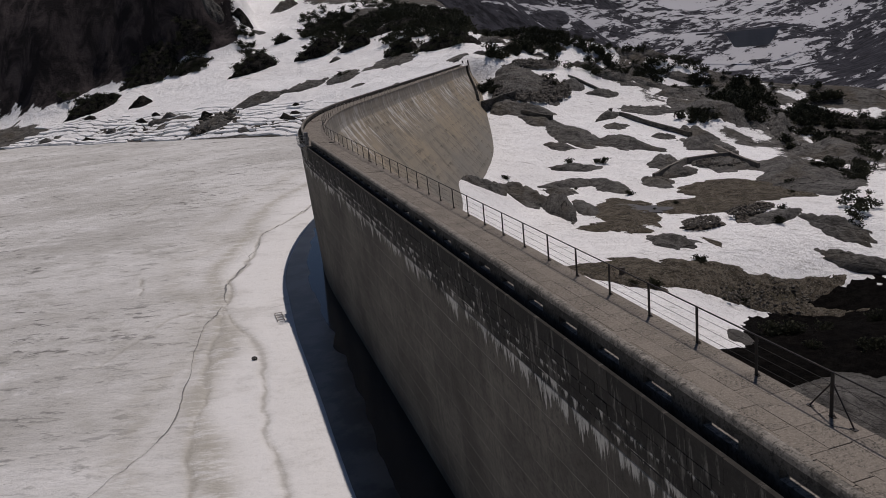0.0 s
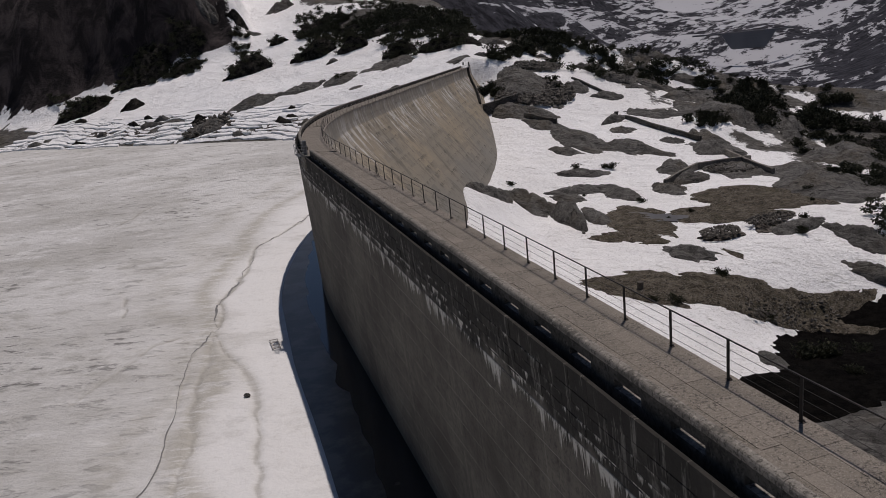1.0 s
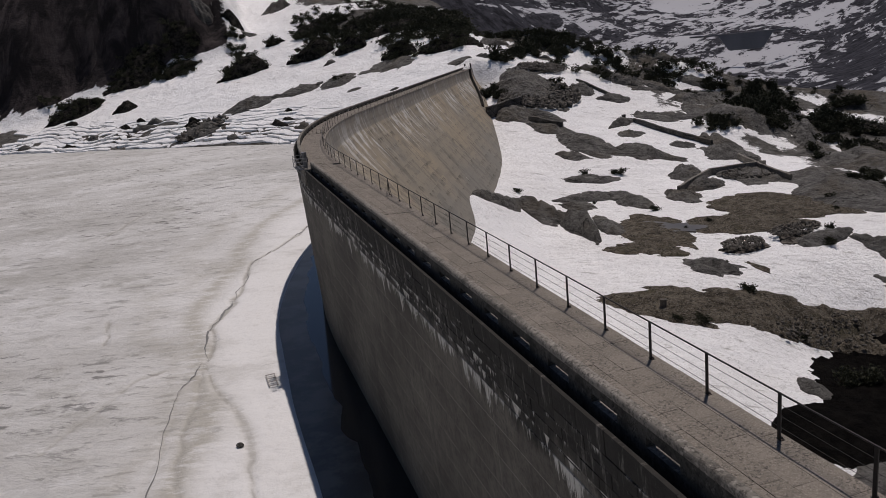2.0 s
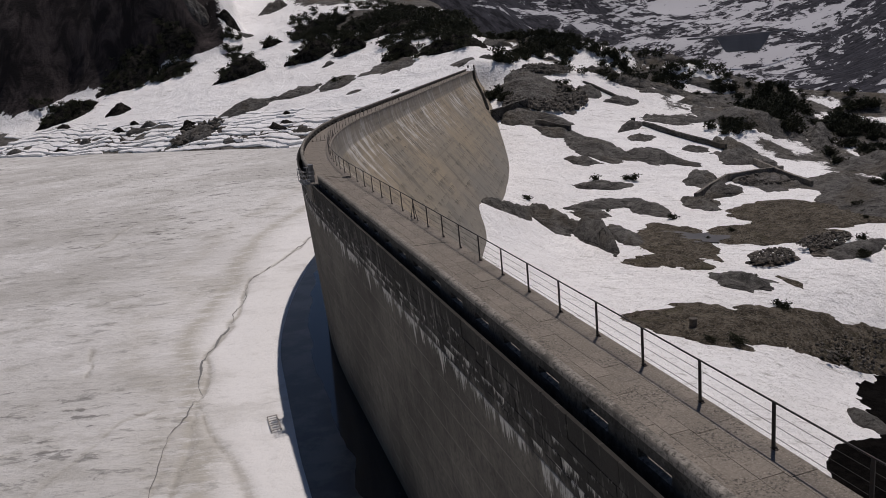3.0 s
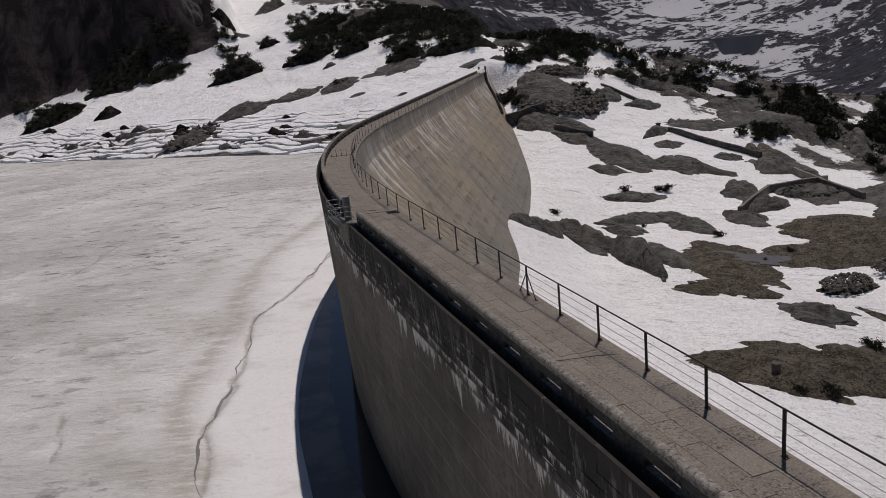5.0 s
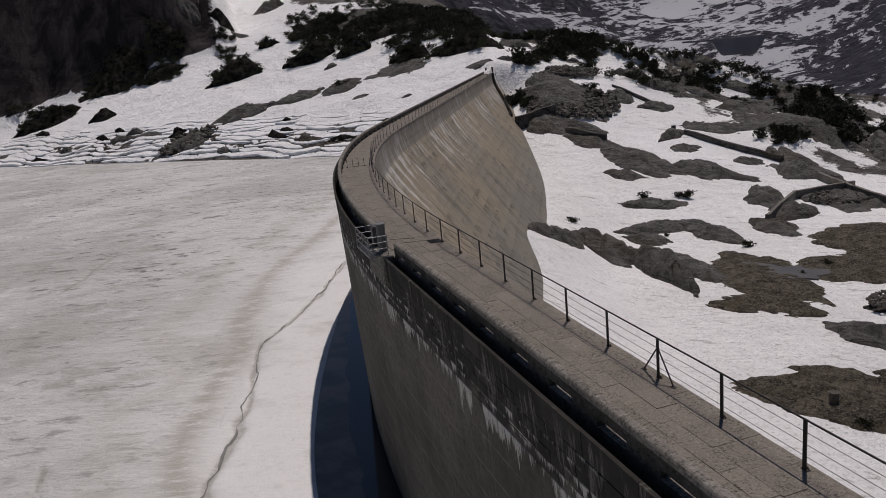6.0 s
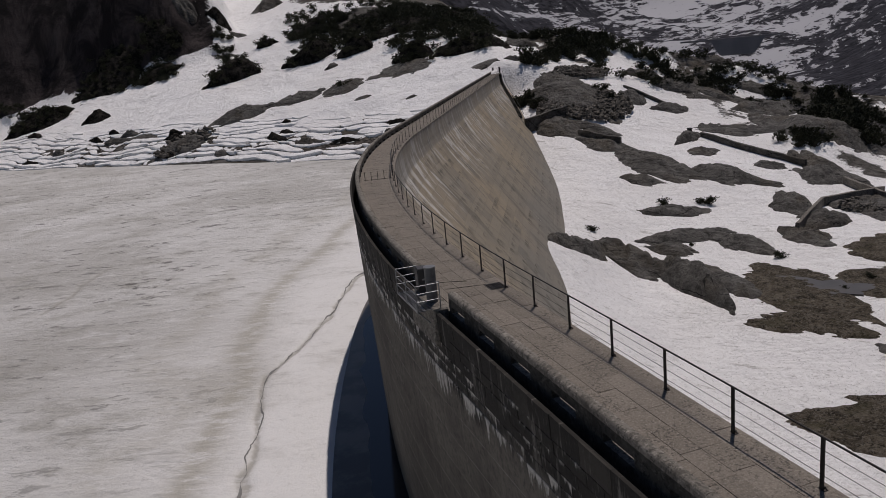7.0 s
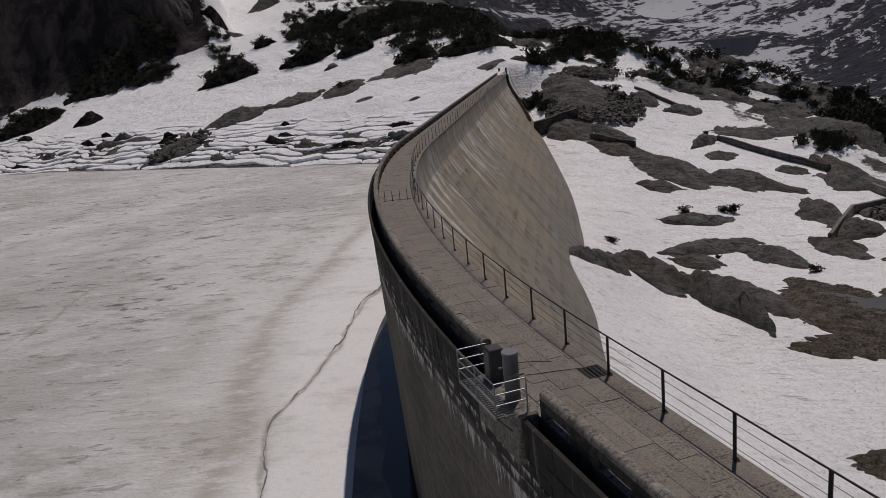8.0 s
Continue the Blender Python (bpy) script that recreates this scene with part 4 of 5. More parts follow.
outcrop("rock_outcrop", 59.5, 47.4, 8.5, 4.6, 145, 1.0, ROCK)
outcrop("rock_outcrop", 62.2, 65.3, 3.1, 1.2, 64, 0.8, ROCK)
outcrop("grass_patch", 64.4, 88.2, 9.8, 6.0, 128, 0.8, TURF, 0.7)
outcrop("grass_patch", 72.8, 84.7, 9.4, 5.1, 165, 1.4, TURF)
outcrop("grass_patch", 85.7, 74.6, 9.5, 2.1, 121, 1.0, TURF)
outcrop("grass_patch", 72.7, 111.1, 4.0, 1.8, 121, 0.5, TURF)
outcrop("grass_patch", 83.0, 93.1, 2.3, 0.8, 92, 0.3, TURF)
outcrop("rubble_patch", 86.8, 100.4, 3.6, 2.4, 166, 0.5, RUBBLE)
outcrop("rubble_patch", 96.7, 99.6, 4.8, 2.3, 33, 0.5, RUBBLE)
outcrop("rock_outcrop", -9.8, 362.9, 13.7, 7.5, 2, 3.7, DARK_ROCK)
outcrop("rock_outcrop", 8.9, 339.8, 4.8, 2.6, -1, 2.5, DARK_ROCK)
outcrop("rock_outcrop", 15.8, 370.5, 14.2, 7.8, -2, 3.5, DARK_ROCK)
outcrop("rock_outcrop", 32.7, 361.7, 8.5, 4.7, -5, 2.9, DARK_ROCK)
outcrop("rock_outcrop", 47.4, 285.2, 9.1, 5.0, -9, 2.2, ROCK)
outcrop("rock_outcrop", 28.9, 279.6, 9.2, 5.0, -6, 1.9, ROCK)
outcrop("rock_outcrop", 64.1, 281.2, 7.5, 4.2, -13, 1.5, ROCK)
outcrop("rock_outcrop", 76.4, 273.8, 7.2, 4.0, -16, 1.2, ROCK)
outcrop("rock_outcrop", 54.2, 324.9, 9.8, 5.4, -10, 4.6, DARK_ROCK)
outcrop("rock_outcrop", 60.6, 377.6, 4.3, 2.4, -9, 2.9, DARK_ROCK)
outcrop("rock_outcrop", 71.9, 348.2, 4.2, 2.3, -12, 2.1, DARK_ROCK)
outcrop("rock_outcrop", 66.8, 374.7, 3.5, 1.9, -10, 0.9, ROCK)
outcrop("rock_outcrop", 79.5, 314.1, 10.2, 5.6, -15, 5.3, DARK_ROCK)
outcrop("rock_outcrop", 90.1, 302.0, 6.8, 3.7, -17, 4.2, DARK_ROCK)
outcrop("rock_outcrop", 94.0, 268.2, 9.7, 5.3, -21, 0.7, ROCK)
outcrop("rock_outcrop", 77.0, 259.4, 2.2, 1.2, -17, 0.5, ROCK)
outcrop("rock_outcrop", 86.0, 246.0, 1.5, 1.0, -21, 0.5, ROCK)
outcrop("rock_outcrop", 109.7, 246.8, 4.4, 2.4, -26, 0.5, ROCK)
outcrop("rock_outcrop", 80.4, 297.7, 2.1, 1.1, -16, 1.0, ROCK)
outcrop("rock_outcrop", 100.0, 273.6, 6.7, 3.7, -21, 3.8, DARK_ROCK)
outcrop("rock_outcrop", 115.0, 265.3, 10.4, 5.7, -25, 2.3, DARK_ROCK)
outcrop("rock_outcrop", 87.1, 406.1, 7.1, 3.9, -12, 2.9, ROCK)
outcrop("rock_outcrop", 46.8, 381.5, 6.5, 3.6, -7, 5.5, ROCK)
outcrop("rock_outcrop", 38.0, 371.2, 6.3, 3.5, -6, 3.8, DARK_ROCK)
outcrop("rock_outcrop", 14.0, 302.5, 2.5, 1.4, -2, 0.7, ROCK)
outcrop("rubble_patch", 58, 243, 24, 5.5, 129, 0.15, RUBBLE)
outcrop("rubble_patch", 30, 281, 20, 5.5, 129, 0.15, RUBBLE)
outcrop("rubble_patch", 4, 314, 22, 4.5, 129, 0.15, RUBBLE)
outcrop("rock_outcrop", 156.9, 222.8, 6.7, 4.9, 174, 1.0, ROCK)
outcrop("rock_outcrop", 173.9, 207.4, 10.0, 7.1, -173, 1.2, ROCK)
outcrop("rock_outcrop", 161.3, 184.3, 17.6, 8.2, 51, 1.6, ROCK)
outcrop("rock_outcrop", 145.8, 190.2, 7.5, 3.9, 152, 0.7, ROCK)
outcrop("rock_outcrop", 142.3, 162.7, 8.4, 4.6, 70, 1.4, ROCK)
outcrop("rock_outcrop", 117.5, 148.1, 8.0, 3.6, 55, 1.4, ROCK)
outcrop("rock_outcrop", 157.5, 215.7, 4.3, 2.1, 177, 0.6, ROCK)
outcrop("rock_outcrop", 62.0, 46.0, 12.0, 6.0, 155, 0.7, ROCK)
outcrop("rock_outcrop", 112.0, 303.0, 17.0, 6.0, -15, 2.2, DARK_ROCK)
outcrop("rock_outcrop", 106.0, 330.0, 15.0, 8.0, 20, 2.4, DARK_ROCK)
outcrop("rock_outcrop", 132.0, 338.0, 18.0, 9.0, 0, 2.4, DARK_ROCK)
outcrop("rock_outcrop", 90.0, 350.0, 10.0, 6.0, 30, 2.4, DARK_ROCK)
outcrop("rock_outcrop", 196.0, 165.0, 17.0, 7.0, -42, 1.4, DARK_ROCK)
outcrop("rock_outcrop", 186.0, 146.0, 18.0, 6.0, -45, 1.4, DARK_ROCK)
TEXT["rock_outcrop"] = ("near-black ground with scrub in a hollow free of snow", "rock")
outcrop("rock_outcrop", 77.3, 63.6, 24.0, 12.0, 33, 0.6, HOLLOW_GROUND, 0.1)
outcrop("rock_outcrop", 57.0, 58.0, 7.0, 6.0, 0, 0.4, HOLLOW_GROUND, 0.12)
outcrop("rock_outcrop", 67.0, 53.5, 10.0, 5.5, -10, 0.4, HOLLOW_GROUND, 0.12)
outcrop("grass_patch", 81.0, 80.5, 13.0, 3.6, -8, 0.8, TURF, 0.7)


# ---- dwarf pines ----
def shrub_mesh(seed, radius, tufts, leaves=6, wide=1.25):
    """Needle tufts on bent stems: two meshes, stems and crown."""
    rng = random.Random(seed)
    stems, blades, faces, spine = bmesh.new(), [], [], []
    for _ in range(9):
        a, reach, up = rng.uniform(0, 6.28), rng.uniform(0.35, 0.95) * radius, rng.uniform(0.5, 1.15) * radius
        pts = [Vector((0.1 * math.cos(a), 0.1 * math.sin(a), -0.3))]
        for t in (0.4, 0.75, 1.0):
            pts.append(Vector((reach * t * math.cos(a), reach * t * math.sin(a), up * t ** 1.25)))
        for p, q, w in zip(pts, pts[1:], (0.05, 0.035, 0.022)):
            rod(stems, p, q, w * radius, 5)
        spine += [(pts[1], 0.5), (pts[2], 0.8), (pts[3], 1.0)]
    for _ in range(tufts):
        p, t = rng.choice(spine)
        o = p + Vector((rng.gauss(0, 1), rng.gauss(0, 1), rng.gauss(0, 0.7))) * 0.24 * radius
        lift = Vector((o.x * 0.5, o.y * 0.5, radius * 0.7)).normalized()
        for _ in range(leaves):
            d = (lift + Vector((rng.gauss(0, 1), rng.gauss(0, 1), rng.gauss(0, 0.6))) * 0.6).normalized()
            side = d.cross(Vector((rng.gauss(0, 1), rng.gauss(0, 1), rng.gauss(0, 1)))).normalized()
            ln, w = rng.uniform(0.16, 0.32) * radius, rng.uniform(0.035, 0.06) * radius * wide
            i = len(blades)
            blades += [o - side * w * 0.6, o + side * w * 0.6, o + d * ln * 0.8 + side * w, o + d * ln]
            faces.append((i, i + 1, i + 2, i + 3))
    return stems, blades, faces


kinds = []


def shrub(x, y, size, squash=1.0):
    """A dwarf pine about size metres high on the ground at x, y."""
    i = int(x * 7 + y * 13) % 4
    z = ground_z(x, y) if y < 900 else 0
    m = Matrix.Translation((x, y, z - 0.05 * size)) @ Matrix.Rotation(x * 3.1 + y, 4, "Z") @ Matrix.Diagonal((size / 1.5, size / 1.5, size / 1.5 * squash, 1))
    if not kinds:
        for k in range(4):
            stems, blades, faces = shrub_mesh(40 + k, 1.0, 170)
            top = tagged(new("dwarf_pine"), "dark green dwarf mountain pine among snow and rock", "shrub", "dwarf pines on the slopes")
            part("stem", stems, BARK, top, "bent brown stems")
            mesh("crown", blades, faces, NEEDLE, top, "dense tufts of dark needles")
            kinds.append(top)
            top.matrix_basis = Matrix.Translation((0, 0, -60))
    top = kinds[i]
    if top.get("placed"):
        o = copy_thing(top, Matrix.Identity(4))
        o.matrix_basis = m
        return o
    top["placed"] = 1
    top.matrix_basis = m
    return top


def thicket(n, cx, cy, a, b, turn, lo, hi, seed):
    """n dwarf pines strewn over an ellipse."""
    rng = random.Random(seed)
    for _ in range(n):
        r, t = math.sqrt(rng.random()), rng.uniform(0, 6.283)
        u, v = a * r * math.cos(t), b * r * math.sin(t)
        c, s = math.cos(radians(turn)), math.sin(radians(turn))
        shrub(cx + u * c - v * s, cy + u * s + v * c, rng.uniform(lo, hi), rng.uniform(0.7, 1.05))


far_scrub = []


def scrub(n, cx, cy, a, b, turn, lo, hi, seed, lift=0.0):
    """Far dwarf pines, too many to tell apart: kept for one joined mesh."""
    rng = random.Random(seed)
    c, s = math.cos(radians(turn)), math.sin(radians(turn))
    for _ in range(n):
        r, t = math.sqrt(rng.random()), rng.uniform(0, 6.283)
        u, v = a * r * math.cos(t), b * r * math.sin(t)
        far_scrub.append((cx + u * c - v * s, cy + u * s + v * c, rng.uniform(lo, hi), rng.uniform(0, 6.28), rng.randrange(3), lift * (1 - r * r)))


for x, y, size in ((98.7, 160.4, 1.8), (105.9, 157.4, 2.1), (104.6, 157.9, 1.4), (76.4, 151.3, 1.4), (93.9, 115.1, 1.3), (93.9, 129.4, 1.5), (76.0, 87.8, 1.4),
                   (63.8, 83.0, 1.6), (61.4, 84.6, 1.1), (75.3, 78.8, 1.5), (76.4, 88.7, 1.3), (89.0, 142.7, 0.8), (87.9, 114.5, 0.8), (80.4, 97.1, 0.6)):
    shrub(x, y, size, 0.8)
thicket(9, 108.0, 228.0, 5.0, 4.0, 0, 2.2, 4.0, 1)
thicket(6, 123.0, 243.0, 3.5, 4.0, 0, 2.6, 4.6, 2)
thicket(6, 135.0, 247.0, 4.5, 4.0, 0, 2.4, 4.2, 3)
thicket(5, 110.0, 221.0, 4.0, 2.5, 0, 1.6, 2.8, 4)
thicket(6, 128.0, 218.0, 6.0, 4.0, 0, 1.2, 2.4, 5)
thicket(9, 151.0, 175.0, 6.0, 5.0, 0, 2.0, 3.6, 6)
thicket(8, 175.0, 208.0, 9.0, 4.0, -20, 1.8, 3.2, 7)
thicket(13, 194.0, 205.0, 13.0, 7.0, -30, 2.4, 4.8, 8)
thicket(14, 172.0, 179.0, 10.0, 6.0, 30, 2.2, 4.6, 9)
thicket(14, 187.0, 168.0, 9.0, 7.0, 40, 2.4, 4.6, 10)
scrub(16, 166.0, 222.0, 12.0, 5.0, -20, 2.0, 4.0, 11)
scrub(9, 148.0, 228.0, 12.0, 6.0, -40, 2.0, 4.2, 12)
scrub(11, 150.0, 252.0, 18.0, 8.0, -45, 2.4, 4.8, 13)
scrub(9, 178.0, 226.0, 16.0, 6.0, -35, 2.2, 4.5, 14)
thicket(14, 134.0, 272.0, 10.0, 8.0, 0, 2.0, 4.0, 15)
scrub(24, 118.0, 292.0, 20.0, 10.0, 10, 2.4, 4.8, 16)
scrub(26, 112.0, 312.0, 26.0, 9.0, 0, 2.4, 5.0, 17)
scrub(26, 136.0, 330.0, 26.0, 12.0, 0, 2.6, 5.2, 18)
scrub(20, 86.0, 330.0, 12.0, 8.0, 70, 2.4, 4.8, 19)
scrub(12, 96.0, 312.0, 8.0, 6.0, 60, 2.0, 3.8, 20)
scrub(14, 56.0, 338.0, 8.0, 5.0, 30, 2.0, 4.0, 21)
scrub(16, 18.0, 368.0, 14.0, 6.0, 150, 2.0, 4.2, 22)
scrub(16, 36.0, 368.0, 9.0, 6.0, 130, 2.0, 4.0, 23)
scrub(12, -8.0, 366.0, 16.0, 5.0, 110, 2.0, 4.0, 24)
thicket(5, 60.0, 371.0, 4.0, 3.0, 0, 2.0, 3.6, 25)
thicket(4, 76.0, 276.0, 4.0, 2.0, 110, 1.6, 2.6, 26)
thicket(10, 168.0, 118.0, 14.0, 6.0, 60, 1.6, 3.4, 27)
thicket(14, 140.0, 118.0, 12.0, 6.0, 40, 1.4, 3.0, 28)
thicket(12, 76.0, 64.0, 14.0, 8.0, 40, 1.2, 2.6, 29)


thicket(9, 151.9, 244.7, 9.5, 4.6, 8, 2.0, 4.5, 100)
thicket(8, 160.8, 234.1, 7.0, 4.6, 15, 2.0, 4.0, 101)
thicket(9, 131.2, 245.9, 9.0, 3.9, -121, 2.0, 3.5, 102)
thicket(30, 177.0, 182.9, 20.0, 6.5, -136, 2.0, 5.0, 103)
thicket(14, 195.3, 176.2, 18.0, 5.4, -145, 1.5, 3.5, 106)
thicket(12, 169.0, 153.6, 18.0, 4.6, -143, 1.2, 3.0, 107)
thicket(6, 169.9, 222.0, 7.5, 3.4, 36, 1.5, 3.0, 108)
thicket(6, 116.5, 110.0, 7.7, 1.6, -142, 0.8, 1.6, 110)
thicket(7, 98.1, 97.1, 9.7, 2.3, -143, 0.6, 1.6, 111)
scrub(70, 90.3, 351.4, 28.0, 9.7, -96, 1.6, 3.2, 120)
scrub(100, 123.4, 348.0, 33.7, 22.7, -116, 1.6, 3.4, 121)
scrub(60, 112.0, 291.7, 28.8, 9.7, -112, 2.0, 4.0, 122)
scrub(20, 57.9, 353.9, 12.0, 5.0, -86, 1.6, 3.0, 123)
scrub(34, 25.5, 367.5, 20.1, 4.8, -45, 1.6, 3.0, 124)
scrub(12, 97.5, 276.4, 7.0, 2.9, -97, 2.0, 4.0, 125)
scrub(40, 128.3, 288.2, 34.0, 6.0, -114, 2.0, 4.5, 127)

scrub(12, 184.9, 193.5, 14.9, 3.9, -136, 1.6, 3.4, 200, 0.5)
scrub(6, 155.5, 176.1, 6.3, 3.9, -167, 1.0, 2.0, 201, 0.5)
scrub(8, 167.4, 222.5, 7.6, 3.4, 26, 1.4, 2.6, 202, 0.5)
scrub(12, 184.5, 213.5, 5.0, 3.1, -172, 1.6, 3.2, 203, 0.5)
scrub(8, 162.4, 234.0, 6.8, 4.4, -154, 1.2, 2.4, 204, 0.5)
scrub(16, 114.7, 92.5, 12.6, 3.1, -141, 1.0, 2.4, 220, 1.2)
scrub(16, 207.4, 182.6, 6.7, 0.1, -15, 2.0, 4.0, 221, 1.2)
scrub(14, 158.9, 127.7, 19.7, 3.3, -141, 1.4, 3.0, 222, 1.2)
# scrub grown over the dark rocks of the bank
for k, (x, y, a, b, h) in enumerate(((-9.8, 362.9, 12.0, 6.5, 3.7), (15.8, 370.5, 13.0, 7.0, 3.5), (32.7, 361.7, 7.5, 4.0, 2.9), (54.2, 324.9, 9.0, 4.8, 4.6), (79.5, 314.1, 9.5, 5.0, 5.3),
                                     (90.1, 302.0, 6.2, 3.3, 4.2), (100.0, 273.6, 6.0, 3.2, 3.8), (115.0, 265.3, 9.6, 5.0, 2.3), (71.9, 348.2, 4.0, 2.2, 2.1), (38.0, 371.2, 6.0, 3.2, 3.8))):
    scrub(int(6 + a * b * 0.7), x, y, a, b, -10, 1.1, 2.4, 140 + k, 1.15 * h)
for k, row in enumerate(((42, 178, 227, 58, 6, -45.7, 1.4, 3.2, 0), (60, 178, 187, 9, 6, -20, 3.0, 5.5, 0), (70, 196, 165, 20, 9, -42, 1.4, 3.2, 0), (60, 186, 146, 22, 7, -45, 1.2, 2.8, 0),
                         (90, 110, 326, 22, 12, 20, 1.8, 3.6, 1), (70, 128, 300, 18, 8, -20, 1.8, 3.6, 1), (60, 92, 345, 12, 9, 30, 1.6, 3.2, 1), (50, 136, 345, 18, 12, 0, 1.8, 3.6, 1),
                         (40, 150, 255, 16, 5, -45, 1.8, 3.6, 0), (40, 140, 118, 16, 6, 40, 1.0, 2.4, 0.6), (36, 26, 366, 16, 4, -45, 1.4, 2.6, 1), (30, -12, 372, 18, 5, -50, 1.4, 2.6, 1))):
    scrub(*row[:8], 300 + k, row[8])
plants = []
for k in range(3):
    stems, blades, faces = shrub_mesh(80 + k, 1.0, 70, 5, 2.0)
    stems.free()
    plants.append((np.array([tuple(q) for q in blades]), np.array(faces)))
pv, pf, o = [], [], 0
px = np.array(far_scrub)
pz = terrain(px[:, 0], px[:, 1])[0]
for (x, y, size, turn, k, lift), z in zip(far_scrub, pz):
    v, f = plants[k]
    c, s, q = math.cos(turn), math.sin(turn), size / 1.5
    pv.append(np.stack([x + q * (v[:, 0] * c - v[:, 1] * s), y + q * (v[:, 0] * s + v[:, 1] * c), z + lift + 0.8 * q * v[:, 2]], -1))
    pf.append(f + o)
    o += len(v)
tagged(mesh("dwarf_pine_scrub", np.concatenate(pv), np.concatenate(pf), NEEDLE), "dark scrub of dwarf mountain pines on the hillside", "scrub", kind="stuff")


# ---- scree below the far abutment ----
def scree(n, cx, cy, a, b, lo, hi, seed):
    """Loose angular stones strewn over an ellipse, joined."""
    rng = np.random.default_rng(seed)
    bm = bmesh.new()
    bmesh.ops.create_icosphere(bm, subdivisions=1, radius=1.0)
    v0 = np.array([tuple(q.co) for q in bm.verts])
    f0 = np.array([[q.index for q in fc.verts] for fc in bm.faces])
    bm.free()
    r, t = np.sqrt(rng.random(n)), rng.uniform(0, 6.283, n)
    x, y = cx + a * r * np.cos(t), cy + b * r * np.sin(t)
    z = terrain(x, y)[0]
    size = lo + (hi - lo) * rng.random(n) ** 2.5
    vs, fs = [], []
    for i in range(n):
        q = v0 * (1 + rng.uniform(-0.3, 0.3, (len(v0), 1))) * size[i] * rng.uniform(0.6, 1.3, 3)
        vs.append(q + (x[i], y[i], z[i] + 0.2 * size[i] + 0.9))
        fs.append(f0 + i * len(v0))
    return tagged(mesh("scree", np.concatenate(vs), np.concatenate(fs), STONES), "loose grey blocks and stones below the dam's end", "scree", kind="stuff")


scree(2200, 119.0, 213.0, 13.0, 9.0, 0.12, 0.7, 3)
scree(800, 131.0, 231.0, 9.0, 4.0, 0.12, 0.6, 4)
scree(400, 127.6, 140.4, 6.5, 4.5, 0.1, 0.4, 5)
scree(500, 87.0, 100.5, 3.6, 2.4, 0.08, 0.32, 6)
scree(400, 97.5, 100.5, 5.0, 2.6, 0.08, 0.35, 7)
scree(300, 80.0, 79.0, 8.0, 3.0, 0.06, 0.28, 8)
scree(260, 30.0, 281.0, 9.0, 5.0, 0.2, 1.0, 9)


# ---- stone walls below the dam ----
def low_wall(x0, y0, x1, y1, h, w, label, material=None):
    """A dry masonry wall that follows the ground."""
    n = max(3, int(math.hypot(x1 - x0, y1 - y0) / 0.8))
    t = np.linspace(0, 1, n)
    x, y = x0 + (x1 - x0) * t, y0 + (y1 - y0) * t
    z = np.convolve(np.pad(terrain(x, y)[0], 4, "edge"), np.ones(9) / 9, "valid")
    dx, dy = (y1 - y0), -(x1 - x0)
    ln = math.hypot(dx, dy)
    dx, dy = dx / ln * w / 2, dy / ln * w / 2
    wob = 0.06 * field(x, y, 1.5, 2, 61)
    rows = [(1, -1.2), (1, h - 0.08), (0.8, h), (-0.8, h), (-1, h - 0.08), (-1, -1.2)]
    v = np.concatenate([np.stack([x + dx * k, y + dy * k, z + dz + wob * (dz > 0)], -1) for k, dz in rows])
    f = [(a * n + i, (a + 1) * n + i, (a + 1) * n + i + 1, a * n + i + 1) for a in range(5) for i in range(n - 1)]
    f += [tuple(a * n for a in range(6)), tuple(a * n + n - 1 for a in range(6))[::-1]]
    base = np.array([x0, y0, z[0]])
    ob = mesh("low_wall", v - base, f, material or ROCK)
    ob.location = base
    return tagged(ob, label, "wall", "low walls below the dam")


low_wall(99.5, 209.5, 110.5, 208.5, 3.2, 1.0, "dark stone wall running from the dam's foot")
low_wall(107.0, 198.9, 112.0, 190.0, 2.0, 0.8, "short dark stone wall half buried in snow")
low_wall(134.5, 189.5, 139.5, 164.6, 1.3, 0.7, "long low dark wall crossing the snow")
low_wall(105.5, 137.0, 122.0, 146.0, 1.6, 0.6, "low concrete channel wall on bare rock", COPING)
low_wall(122.0, 146.0, 138.0, 146.0, 1.6, 0.6, "low concrete channel wall bending over rock", COPING)
low_wall(138.5, 154.6, 130.5, 131.6, 1.6, 0.6, "low concrete channel wall crossing another", COPING)
low_wall(137.9, 222.0, 144.2, 208.2, 0.9, 0.6, "line of dark boulders set as a wall")

bm = bmesh.new()
box(bm, (0.8, 0.8, 2.4), (0, 0, 0.6), None, 0.05)
box(bm, (1.0, 1.0, 0.18), (0, 0, 1.89), None, 0.03)
pier = part("stone_pier", bm, ROCK, None)
pier.location = (132.0, 190.5, ground_z(132.0, 190.5))
tagged(pier, "small square dark stone pier on a rock knoll", "pier")
bm = bmesh.new()
rod(bm, (0, 0, -0.5), (0, 0, 0.95), 0.42, 14)
rod(bm, (0, 0, 0.95), (0, 0, 1.02), 0.47, 14)
drum = part("concrete_marker", bm, JOINT, None)
drum.location = (61.9, 88.3, ground_z(61.9, 88.3) + 0.3)
tagged(drum, "short brown concrete marker post on the turf", "marker")

